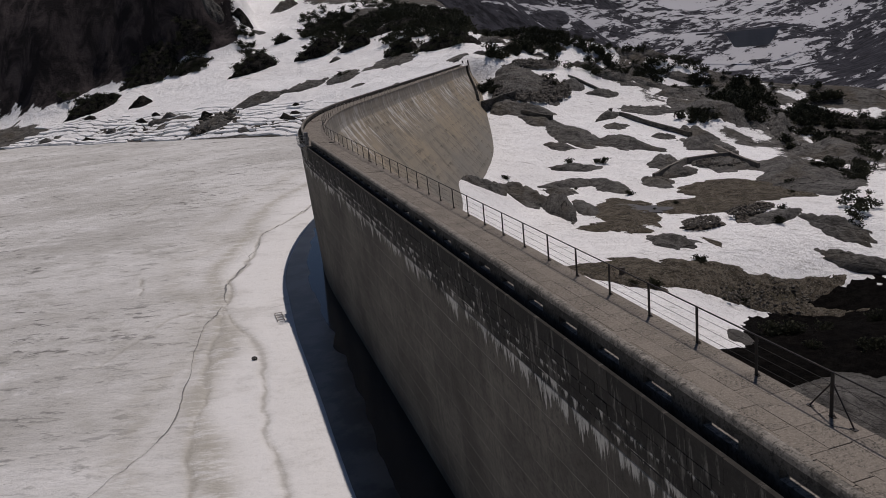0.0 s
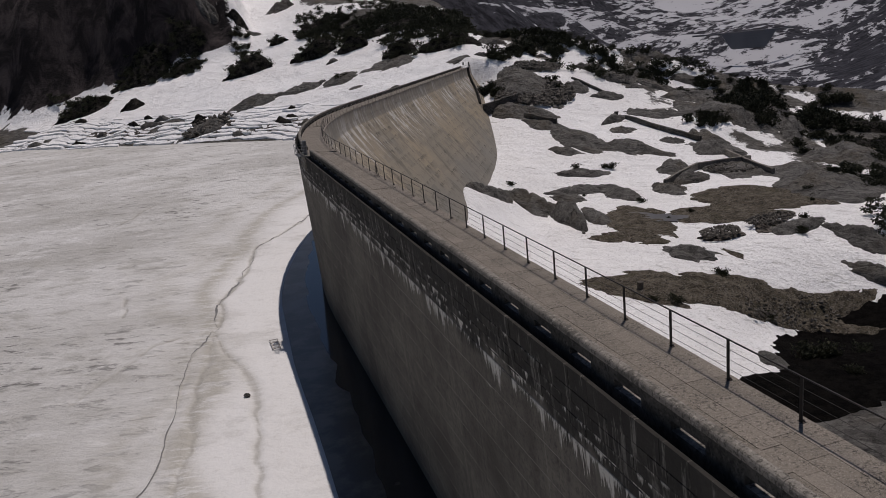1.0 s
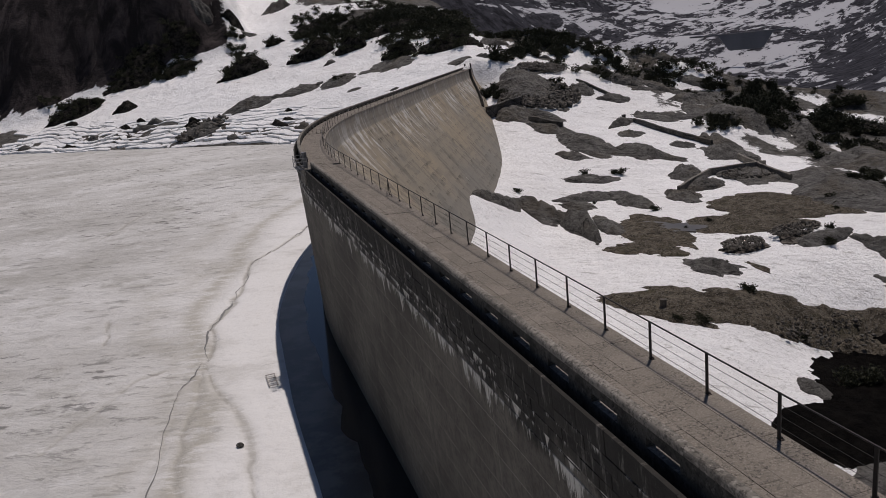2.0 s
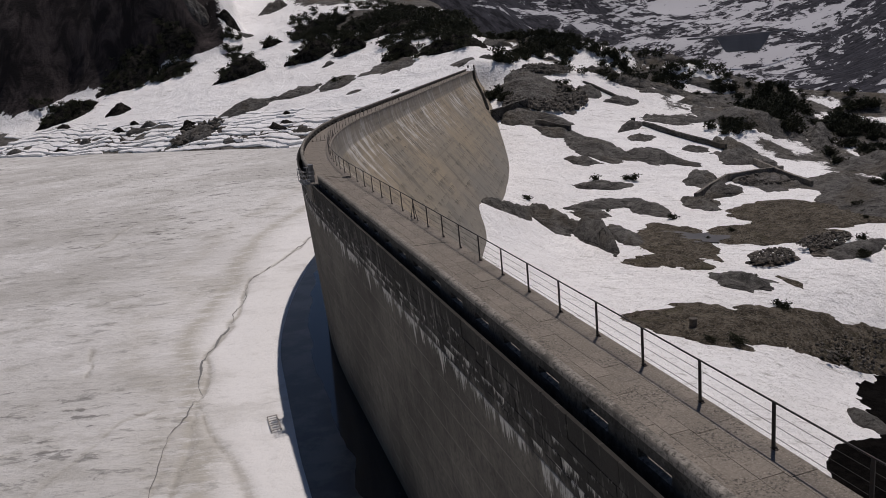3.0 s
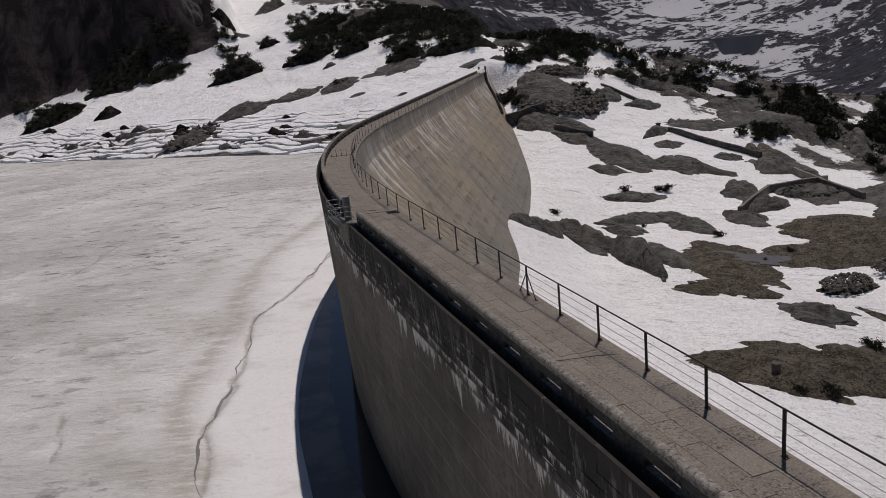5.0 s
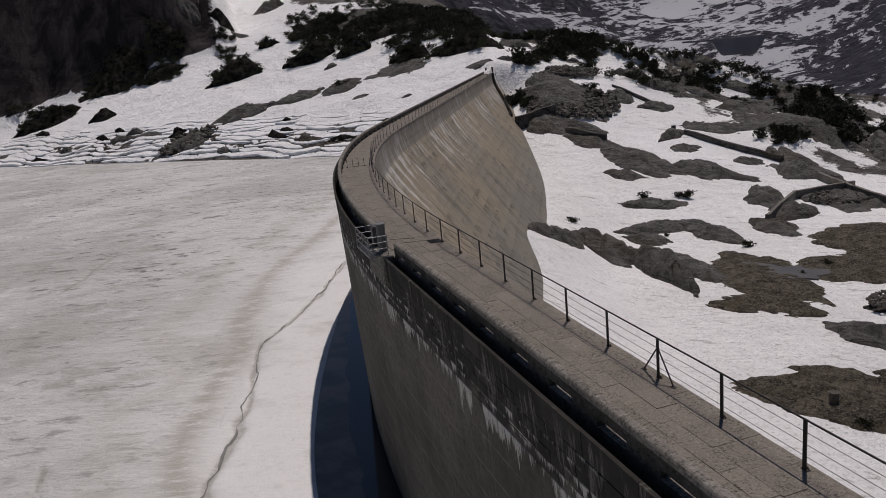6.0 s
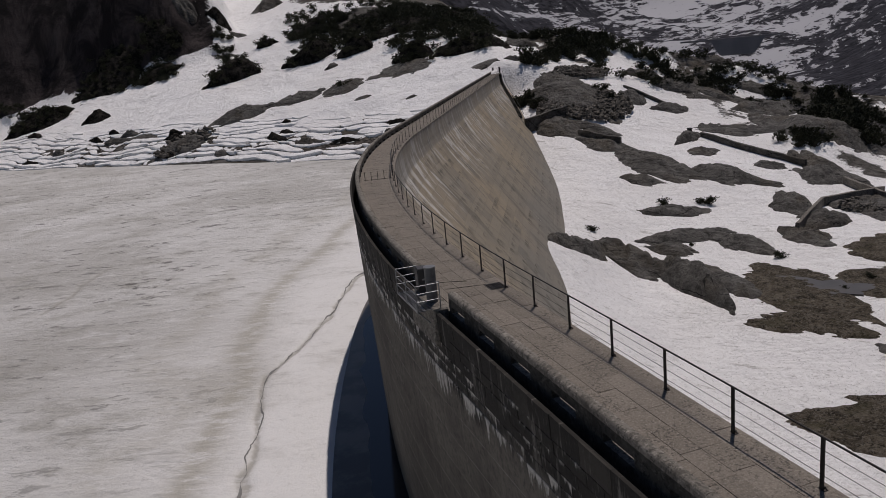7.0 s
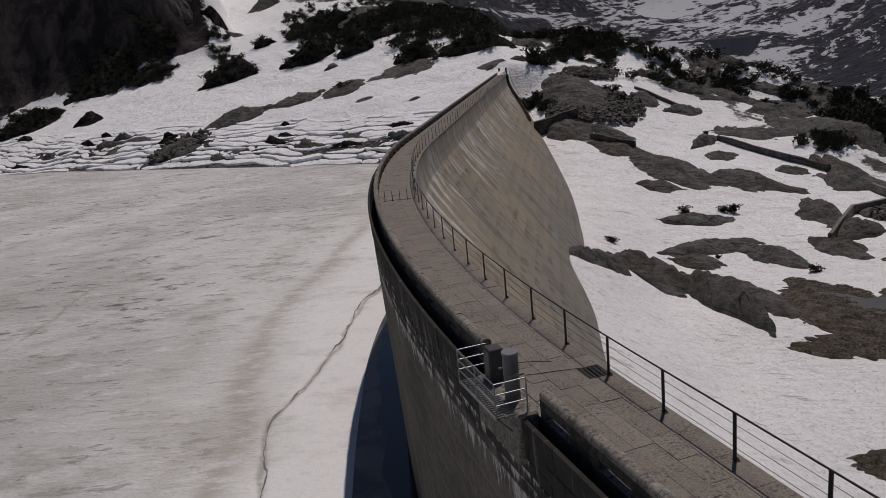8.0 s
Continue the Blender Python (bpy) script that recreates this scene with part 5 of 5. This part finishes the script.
# ---- melt pond ----
def pond(cx, cy, a, b, turn):
    ring = []
    for i in range(40):
        t = i * math.tau / 40
        r = 1 + 0.22 * math.sin(3 * t + 1) + 0.13 * math.sin(7 * t) + 0.08 * math.sin(11 * t + 2)
        u, v = a * r * math.cos(t), b * r * math.sin(t)
        c, s = math.cos(radians(turn)), math.sin(radians(turn))
        ring.append((u * c - v * s, u * s + v * c, 0))
    ring += [(p[0] * 1.05, p[1] * 1.05, -1.2) for p in ring]
    f = [tuple(range(40))] + [(i, 40 + i, 40 + (i + 1) % 40, (i + 1) % 40) for i in range(40)]
    z = min(ground_z(cx + q[0], cy + q[1]) for q in ring[:40]) + 0.42
    ob = mesh("melt_pond", ring, f, MUDDY)
    ob.location = (cx, cy, z)
    return tagged(ob, "shallow grey melt-water pool on flat rock", "water", kind="structure")


pond(86.0, 117.0, 6.2, 3.8, -50)


# ---- broken ice along the shore ----
def shore(t, d):
    """World place t metres along the lake's far shore and d metres up the bank."""
    return 75 - 0.63 * t + 0.776 * d, 216 + 0.776 * t + 0.63 * d


def row_line(r, t):
    """Metres up the bank of the crack between two rows of slabs."""
    t = np.asarray(t, float)
    return -3.4 + 2.4 * r + 1.7 * field(t, t * 0 + 4 * r, 17, 3, 33) + 1.3 * field(t, t * 0, 45, 2, 34) + 0.35 * field(t, t * 0 + 5 * r, 3.5, 2, 36)


def ice_slab(r, t0, t1, gap, thick, slant, rng):
    """A stranded slab between the cracks r and r + 1: a raised broken front, a back that runs into the bank."""
    n = max(4, int((t1 - t0) / 1.1))
    cols = 5
    v = []
    seed = rng.randrange(1000)
    for i in range(n + 1):
        k = i / n
        for j in range(cols):
            q = j / (cols - 1)
            t = t0 + gap + (t1 - t0 - 2 * gap) * k + slant * (q - 0.5)
            lo, hi = float(row_line(r, t)) + gap, float(row_line(r + 1, t)) - gap * 0.8
            pinch = 0.16 * (1 - min(1.0, 4 * min(k, 1 - k)) ** 0.6)
            d = lo + (hi - lo) * (pinch + q * (1 - 2 * pinch))
            x, y = shore(t, d)
            v.append((x, y, q, min(k, 1 - k)))
    a = np.array(v)
    z = np.maximum(terrain(a[:, 0], a[:, 1])[0], LAKE - 0.1)
    lift = thick * (1 - 0.75 * a[:, 2]) + 0.10 * field(a[:, 0], a[:, 1], 2.2, 3, 200 + seed) + 0.18 * field(a[:, 0], a[:, 1], 6, 2, 210 + seed)
    rim = (a[:, 2] < 0.01) | (a[:, 3] < 0.001) | (a[:, 2] > 0.99)
    top = np.column_stack([a[:, 0], a[:, 1], z + np.maximum(lift - 0.09 * rim, 0.05)])
    low = top - (0, 0, 1.6)
    low[:, 2] = np.minimum(low[:, 2], z - 0.4)
    m = len(a)
    f = [(i * cols + j, (i + 1) * cols + j, (i + 1) * cols + j + 1, i * cols + j + 1) for i in range(n) for j in range(cols - 1)]
    ring = [j for j in range(cols)] + [i * cols + cols - 1 for i in range(1, n + 1)] + [n * cols + j for j in range(cols - 2, -1, -1)] + [i * cols for i in range(n - 1, 0, -1)]
    f = [q[::-1] for q in f] + [(p, q, q + m, p + m) for p, q in zip(ring, ring[1:] + ring[:1])]
    base = top.mean(0) - (0, 0, thick)
    ob = mesh("ice_slab", np.concatenate([top, low]) - base, f, SNOW)
    ob.location = base
    return tagged(ob, "thick slab of broken lake ice stranded on the shore", "ice slab", "broken ice slabs on the shore")


rng = random.Random(12)
for r in range(10):
    t = -36.0 + rng.uniform(0, 5)
    while t < 176:
        length = rng.choice((2.5, 4.0, 6.0, 9.0, 13.0, 19.0)) * rng.uniform(0.8, 1.2)
        x, y = shore(t + length / 2, -3.4 + 2.4 * r)
        if upstream(np.array(x), np.array(y)) > 8 and rng.random() < 0.95:
            ice_slab(r, t, t + length, rng.uniform(0.01, 0.13) * (1 - 0.06 * r), rng.choice((0.3, 0.45, 0.6, 0.85)) * (1 - 0.055 * r), rng.uniform(-2.2, 2.2), rng)
        t += length


rng = random.Random(31)
TEXT["rock_outcrop"] = ("dark rock showing between broken ice slabs", "rock")
for k in range(26):
    t, d = rng.uniform(-30, 165), rng.uniform(-2, 17)
    x, y = 75 - 0.63 * t + 0.776 * d, 216 + 0.776 * t + 0.63 * d
    if upstream(np.array(x), np.array(y)) > 9:
        outcrop("rock_outcrop", x, y, rng.uniform(2.0, 6.0), rng.uniform(0.9, 1.8), 129 + rng.gauss(0, 14), rng.uniform(0.8, 1.7), (ROCK, DARK_ROCK)[k % 2])


# ---- cracks and things on the ice ----
def crack(name, pts, width, material, label, z=0.05):
    """A winding strip through the points, wider and narrower on its way, just above the ice."""
    p = np.array(pts, float)
    t = np.linspace(0, len(p) - 1, 40 * (len(p) - 1))
    i = np.clip(t.astype(int), 0, len(p) - 2)
    w = (t - i)[:, None]
    a, b, c, d = p[np.clip(i - 1, 0, None)], p[i], p[i + 1], p[np.clip(i + 2, None, len(p) - 1)]
    q = 0.5 * (2 * b + (c - a) * w + (2 * a - 5 * b + 4 * c - d) * w ** 2 + (3 * b - a - 3 * c + d) * w ** 3)
    q = q + 0.3 * np.stack([field(t * 6, t * 0, 2.0, 4, 5), field(t * 6, t * 0, 2.0, 4, 6)], -1)
    n = np.gradient(q, axis=0)
    n = np.stack([-n[:, 1], n[:, 0]], -1) / np.linalg.norm(n, axis=1)[:, None]
    half = width * (0.5 + 0.75 * field(t * 9, t * 0 + 3, 3.0, 4, 8))[:, None] * np.clip(np.minimum(t, t[-1] - t) * 2, 0.15, 1)[:, None]
    half = np.maximum(half, 0.015)
    l, r = q + n * half, q - n * half
    zl, zr = ice_height(l[:, 0], l[:, 1])[0] + z, ice_height(r[:, 0], r[:, 1])[0] + z
    v = np.concatenate([np.column_stack([l, zl]), np.column_stack([r, zr])])
    k = len(q)
    return tagged(mesh(name, v, [(i, k + i, k + i + 1, i + 1) for i in range(k - 1)], material), label, "crack", kind="structure")


g = Graph("wet_ice", 0.35, 0, 0.5)
WET = g.done(g.mix(g.noise(1.2, 5, 0.6), (0.10, 0.098, 0.092), (0.30, 0.29, 0.27)))
# wet ice in the dam's shadow, the shade put into its colour
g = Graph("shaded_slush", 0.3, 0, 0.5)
SHADOW_SLUSH = g.done(g.mix(g.step(g.noise(0.35, 6, 0.65), 0.4, 0.6), (0.055, 0.048, 0.040), (0.135, 0.119, 0.100)), g.bump(g.noise(1.5, 4), 0.1, 0.05))
crack("ice_crack", SEAMS[0][0], 0.10, WET, "long winding crack in the lake ice", 0.03)
crack("ice_crack", SEAMS[1][0], 0.05, WET, "straight thin branch of the long ice crack", 0.05)
crack("ice_crack", SEAMS[4][0], 0.12, WET, "dark open tear in the lake ice", -0.02)
crack("ice_crack", SEAMS[5][0], 0.05, WET, "thin far crack in the lake ice", -0.02)
crack("ice_crack", SEAMS[6][0], 0.05, WET, "short side crack in the lake ice", -0.02)

# Open water between ice and dam; slush coloured dark for the dam's shadow.
ss = np.arange(40, S1 + 60, 0.8)
edge = 4.6 + 0.7 * field(ss, ss * 0, 14, 5, 71) + 0.3 * field(ss, ss * 0, 3, 4, 72) - 0.6 * ease(ss, 118, 165)
v = np.concatenate([on_dam(ss, edge, LAKE + 0.05), on_dam(ss, 1.2, LAKE + 0.05)])
k = len(ss)
tagged(mesh("melt_water", v, [(i, k + i, k + i + 1, i + 1) for i in range(k - 1)], WATER), "dark strip of melt water along the dam's foot", "water", kind="structure")
# the darkened band ends just inside the edge of the cast shadow
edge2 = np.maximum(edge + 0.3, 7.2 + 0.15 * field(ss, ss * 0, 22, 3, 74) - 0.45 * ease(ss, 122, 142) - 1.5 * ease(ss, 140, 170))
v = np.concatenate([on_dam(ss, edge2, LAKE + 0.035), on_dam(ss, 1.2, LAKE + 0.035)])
tagged(mesh("slush", v, [(i, k + i, k + i + 1, i + 1) for i in range(k - 1)], SHADOW_SLUSH), "wet grey ice band, the dam's shadow painted into it", "ice", kind="structure")

# A wooden frame lying on the ice.
pallet = tagged(new("wooden_frame"), "small pale wooden frame lying on the ice", "frame")
for dx in (-0.32, 0.32):
    part("beam", box(bmesh.new(), (0.08, 2.3, 0.09), (dx, 0, 0.05), None, 0.008), WOOD, pallet)
for dy in (-1.1, -0.35, 0.35, 1.1):
    part("board", box(bmesh.new(), (0.74, 0.12, 0.04), (0, dy, 0.115), None, 0.006), WOOD, pallet)
pallet.matrix_basis = Matrix.Translation((10.05, 70.6, LAKE + 0.02)) @ Matrix.Rotation(radians(-4), 4, "Z")
bm = bmesh.new()
bmesh.ops.create_icosphere(bm, subdivisions=2, radius=0.25)
for q in bm.verts:
    q.co *= 1 + 0.25 * noise.noise(q.co * 4)
    q.co.z *= 0.6
stone = part("stone", bm, ROCK, None)
stone.location = (6.1, 61.4, LAKE + 0.1)
tagged(stone, "single dark stone frozen into the ice", "stone")


# ---- gauge platform on the crest ----
spot = dam_pose(133.65, 0.30, 0.14)
platform = tagged(new("gauge_platform"), "small galvanised steel platform with rails, a cabinet and a gauge tube", "platform")
platform.matrix_basis = spot
bm = bmesh.new()
box(bm, (0.56, 2.62, 1.3), (-2.47, 1.42, -0.68), None, 0.05)
part("concrete_base", bm, COPING, platform, "worn concrete base block")
bm = bmesh.new()
for i in range(22):
    box(bm, (0.56, 0.022, 0.03), (-2.96, 0.28 + 0.112 * i, -0.05))
for x in (-3.22, -2.96, -2.70):
    box(bm, (0.035, 2.45, 0.05), (x, 1.45, -0.06))
part("grating", bm, ZINC, platform, "open steel grating floor")
for x, y in ((-3.22, 0.24), (-3.22, 1.45), (-3.22, 2.66), (-2.42, 0.24), (-2.42, 2.66)):
    part("rail_post", rod(bmesh.new(), (x, y, -0.1), (x, y, 0.82), 0.021), ZINC, platform)
for z in (0.28, 0.55, 0.82):
    for a, b in (((-3.22, 0.24, z), (-3.22, 2.66, z)), ((-3.22, 0.24, z), (-2.42, 0.24, z)), ((-3.22, 2.66, z), (-2.42, 2.66, z))):
        part("rail", rod(bmesh.new(), a, b, 0.017), ZINC, platform)
for y in (0.5, 2.4):
    part("bracket", rod(bmesh.new(), (-3.2, y, -0.08), (-2.62, y, -0.75), 0.025), ZINC, platform)
bm = box(bmesh.new(), (0.38, 0.42, 0.92), (-2.38, 2.25, 0.40), None, 0.02)
cab = part("cabinet", bm, CABINET, platform, "dark grey instrument cabinet")
bm = box(bmesh.new(), (0.02, 0.36, 0.80), (-2.58, 2.25, 0.40), None, 0.004)
part("cabinet_door", bm, CABINET, cab)
bm = bmesh.new()
rod(bm, (-2.46, 0.98, -0.1), (-2.46, 0.98, 1.17), 0.19, 24)
tube_ob = part("gauge_tube", bm, TUBE, platform, "tall round grey gauge tube")
part("lid", rod(bmesh.new(), (-2.46, 0.98, 1.17), (-2.46, 0.98, 1.21), 0.205, 24), ZINC, tube_ob, "pale flat lid")
for y in (0.7, 1.26):
    part("strap", box(bmesh.new(), (0.40, 0.03, 0.05), (-2.46, y, 0.7)), ZINC, tube_ob)

# Steel floor grate in the paving near the platform.
grate = tagged(new("floor_grate"), "rusty square steel grate let into the paving", "grate")
grate.matrix_basis = dam_pose(135.2, 0.24, 0.008)
part("grate_frame", box(bmesh.new(), (0.62, 0.70, 0.012), (0, 0, 0.0), None, 0.003), STEEL, grate)
for i in range(9):
    part("bar", box(bmesh.new(), (0.56, 0.03, 0.02), (0, -0.28 + 0.07 * i, 0.010)), STEEL, grate)

# Strands lying across the paving: thin cable, and a rail's shadow modelled alike.
for s, o0, o1 in ((112.4, 0.1, 1.8), (135.4, 0.15, 1.9), (136.3, 0.9, 1.9)):
    t = np.linspace(0, 1, 24)
    pts = on_dam(s + 0.5 * t + 0.03 * np.sin(5 * t), o0 + (o1 - o0) * t, 0.022)
    tagged(tube("cable", pts, 0.009, STEEL, None, 6), "thin dark strand for a cable and a rail's shadow", "cable", "cables on the crest walk")

# A light barrier across the walk in the bend.
barrier = tagged(new("barrier"), "thin steel barrier of upright bars across the walk", "barrier")
barrier.matrix_basis = dam_pose(162.0, 0, 0)
for i in range(5):
    part("upright", rod(bmesh.new(), (-0.15 - 0.44 * i, 0, 0), (-0.15 - 0.44 * i, 0, 0.62), 0.018), STEEL, barrier)
part("crossbar", rod(bmesh.new(), (-0.1, 0, 0.05), (-2.0, 0, 0.05), 0.014), STEEL, barrier)

# Posts at the dam's end.
for o, h in ((0.1, 1.6), (1.9, 1.6)):
    bm = bmesh.new()
    box(bm, (0.45, 0.45, h), (0, 0, h / 2 - 0.1), None, 0.03)
    box(bm, (0.55, 0.55, 0.12), (0, 0, h - 0.04), None, 0.02)
    q = part("gate_pillar", bm, WEB, None)
    q.matrix_basis = dam_pose(S2 - 0.6, o, 0)
    tagged(q, "squat concrete pillar at the end of the crest walk", "pillar", "pillars at the dam's end")

# Stepped curb down the air face at the far abutment.
zs = np.array([-0.2, -1.5, -3.0, -4.4, -5.8, -7.2, -8.5, -9.8])
sv = S2 - np.array([7.5, 8.0, 9.2, 11.5, 14.5, 18.5, 23.5, 29.5])
curb = tagged(new("abutment_stair"), "narrow dark concrete stair along the dam's far abutment", "stair", kind="structure")
for k in range(len(zs) - 1):
    n = 6
    for i in range(n):
        f0 = (i + 0.5) / n
        z, s = zs[k] + (zs[k + 1] - zs[k]) * f0, sv[k] + (sv[k + 1] - sv[k]) * f0
        q = part("stair_step", box(bmesh.new(), (0.9, 0.75, 0.7), (0, 0, 0.1), None, 0.02), WEB, curb)
        q.matrix_basis = dam_pose(s, -back(z) - 0.15, z)
for off in (0.25, 0.95):
    tube("stair_rail", np.array([on_dam(s, -back(z) - off, z + 0.95) for s, z in zip(sv, zs)]), 0.05, STEEL, curb, 6)

# ---- another dam far down the valley ----
def far_dam():
    """A tall dark arch-like wall between two mountainsides."""
    top = tagged(new("distant_dam"), "tall dark concrete dam far off across the valley", "dam")
    n, verts, faces = 40, [], []
    for i in range(n):
        t = i / (n - 1)
        b = radians(40.7 + 6.4 * t)
        r = 2000 + 60 * (2 * t - 1) ** 2
        z0 = -36.0
        z1 = z0 - 3 - 36 * min(1.0, max(0.0, (0.27 - abs(t - 0.56)) / 0.10))
        x, y = r * math.sin(b), r * math.cos(b)
        ux, uy = math.sin(b), math.cos(b)
        for dr, z in ((8, z0), (0, z0), (0, z0 - 4), (-0.2 * (z0 - z1), z1)):
            verts.append((x + ux * dr, y + uy * dr, z))
        if i:
            o = 4 * i
            faces += [(o - 4 + k, o + k, o + k + 1, o - 3 + k) for k in range(3)]
    mesh("wall", verts, faces, FAR_WALL, top)
    return top


g = Graph("distant_concrete", 0.9, 0, 0.1)
lev = g.calc("FRACT", g.calc("MULTIPLY", g.split(g.pos)[2], 0.06))
FAR_WALL = g.done(g.mix(g.noise(0.03, 5, 0.6, g.stretch((1, 1, 0.25))), (0.17, 0.168, 0.168), (0.30, 0.296, 0.292)), g.bump(lev, 0.4, 1.0))
far_dam()

# ---- paving of the crest walk, stone by stone where the camera passes, joined beyond ----
deck = tagged(new("crest_walk"), "crest walk paved with worn speckled stone slabs", "paving", kind="structure")
NEAR = (70.0, 142.0)


def slab_verts(s0, s1, o0, o1, z):
    """Eight corners of a paving slab between two places along the dam."""
    q = [on_dam(s, o, zz).tolist() for zz in (z - 0.11, z) for s, o in ((s0, o0), (s0, o1), (s1, o1), (s1, o0))]
    return q


BOX = [(0, 1, 2, 3), (4, 7, 6, 5), (0, 4, 5, 1), (1, 5, 6, 2), (2, 6, 7, 3), (3, 7, 4, 0)]
rows = (("edge_slab", -0.23, 0.395, BAY / 2, 0.0), ("paving_slab", 0.401, 0.940, 0.98, 0.3), ("paving_slab", 0.946, 1.440, 1.08, 0.75), ("paving_slab", 1.446, 1.934, 0.98, 0.1), ("paving_slab", 1.940, 2.26, 1.08, 0.5))
rv, rf = [], []
rng = random.Random(4)
for name, o0, o1, ln, shift in rows:
    first, s = None, shift
    while s < S2 - ln:
        dz = rng.uniform(-0.006, 0.006)
        if NEAR[0] < s < NEAR[1]:
            if first is None:
                bm = slab(-o1, -o0, 0.003, ln - 0.003, -0.11, 0.0, 0.004)
                first = part(name, bm, PAVING, deck)
                first.matrix_basis = dam_pose(s, 0, dz)
            else:
                again(first, deck, dam_pose(s, 0, dz) @ Matrix.Rotation(rng.uniform(-0.003, 0.003), 4, "Y"))
        else:
            i = len(rv)
            rv += slab_verts(s + 0.012, s + ln - 0.012, o0, o1, dz)
            rf += [tuple(i + k for k in q) for q in BOX]
        s += ln
tagged(mesh("far_paving", rv, rf, PAVING, deck), "paved strip running on along the crest", kind="stuff")

# ---- concrete lifts of the air face, block by block ----
LIFT = [-2.75] + [-4.0 - 1.15 * i for i in range(20)]


def face_point(z, proud):
    d = (back(z - 0.05) - back(z + 0.05)) / 0.1
    k = proud / math.hypot(1, d)
    return back(z) + k, z + k * d


bv, bf, bu = [], [], []
for r, (z1, z0) in enumerate(zip(LIFT, LIFT[1:])):
    first = None
    ln = 2.9
    s = 150.0 + (1.45 if r % 2 else 0.0)
    (xa, za), (xb, zb) = face_point(z1 - 0.006, 0.0), face_point(z0 + 0.006, 0.0)
    (xc, zc), (xd, zd) = face_point(z1 - 0.02, 0.014), face_point(z0 + 0.02, 0.014)
    while s < S2 - 3:
        cut = rng.uniform(-0.007, 0.003)
        if S1 + 2 < s < S1 + 44:
            if first is None:
                y0, y1 = 0.008, ln - 0.008
                v = [(xa, y0, za), (xa, y1, za), (xb, y1, zb), (xb, y0, zb), (xc, y0 + 0.012, zc), (xc, y1 - 0.012, zc), (xd, y1 - 0.012, zd), (xd, y0 + 0.012, zd)]
                f = [(4, 7, 6, 5), (0, 4, 5, 1), (1, 5, 6, 2), (2, 6, 7, 3), (3, 7, 4, 0)]
                first = mesh("concrete_block", v, f, FACE_DOWN, dam, uvs=[(s + q[1], q[2]) for q in v])
                first.matrix_basis = dam_pose(s, 0, 0)
            else:
                again(first, dam, dam_pose(s, cut, 0))
        else:
            i = len(bv)
            for x, z, e in ((xa, za, 0.008), (xb, zb, 0.008), (xc, zc, 0.02), (xd, zd, 0.02)):
                for y in (e, ln - e):
                    bv.append(on_dam(s + y, -x - cut, z).tolist())
                    bu.append((s + y, z))
            bf += [(i + 4, i + 6, i + 7, i + 5), (i, i + 4, i + 5, i + 1), (i + 2, i + 3, i + 7, i + 6), (i, i + 2, i + 6, i + 4), (i + 1, i + 5, i + 7, i + 3)]
        s += ln
tagged(mesh("far_blocks", bv, bf, FACE_DOWN, dam, uvs=bu), "rows of cast concrete blocks", kind="stuff")

# ---- block courses of the water face under the lip ----
COURSE = [(LIP, -0.65, 1.19)] + [(-0.65 - 0.385 * i, -1.035 - 0.385 * i, 0.86) for i in range(4)]
BLOCK = [(4, 5, 6, 7), (0, 1, 5, 4), (1, 2, 6, 5), (2, 3, 7, 6), (3, 0, 4, 7)]


def face_block(s0, s1, z1, z0, proud):
    """Corners and UVs of one block that stands a little proud of the water face."""
    q = [(s, lean(z) - 0.05, z) for s, z in ((s0, z0), (s1, z0), (s1, z1), (s0, z1))]
    e = 0.009
    q += [(s, lean(z) + proud, z) for s, z in ((s0 + e, z0 + e), (s1 - e, z0 + e), (s1 - e, z1 - e), (s0 + e, z1 - e))]
    return [on_dam(s, o, z).tolist() for s, o, z in q], [(s, z) for s, o, z in q]


bv, bf, bu = [], [], []
for r, (z1, z0, ln) in enumerate(COURSE):
    s = 40.0 + (0.31 * r) % ln
    while s < S1 + 30:
        step = ln * rng.uniform(0.8, 1.2)
        top = z1 - rng.uniform(0.0, 0.015)
        v, uvs = face_block(s + 0.003, s + step - 0.003, top - 0.002, z0 + 0.002, rng.uniform(-0.004, 0.022) - 0.008 * r)
        if (68 < s < 124 and r == 0) or (69 < s < 118 and r > 0):
            mesh("face_block", v, BLOCK, FACE_UP, dam, uvs=uvs)
        else:
            i = len(bv)
            bv += v
            bu += uvs
            bf += [tuple(i + k for k in q) for q in BLOCK]
        s += step
tagged(mesh("far_courses", bv, bf, FACE_UP, dam, uvs=bu), "courses of black-stained blocks", kind="stuff")
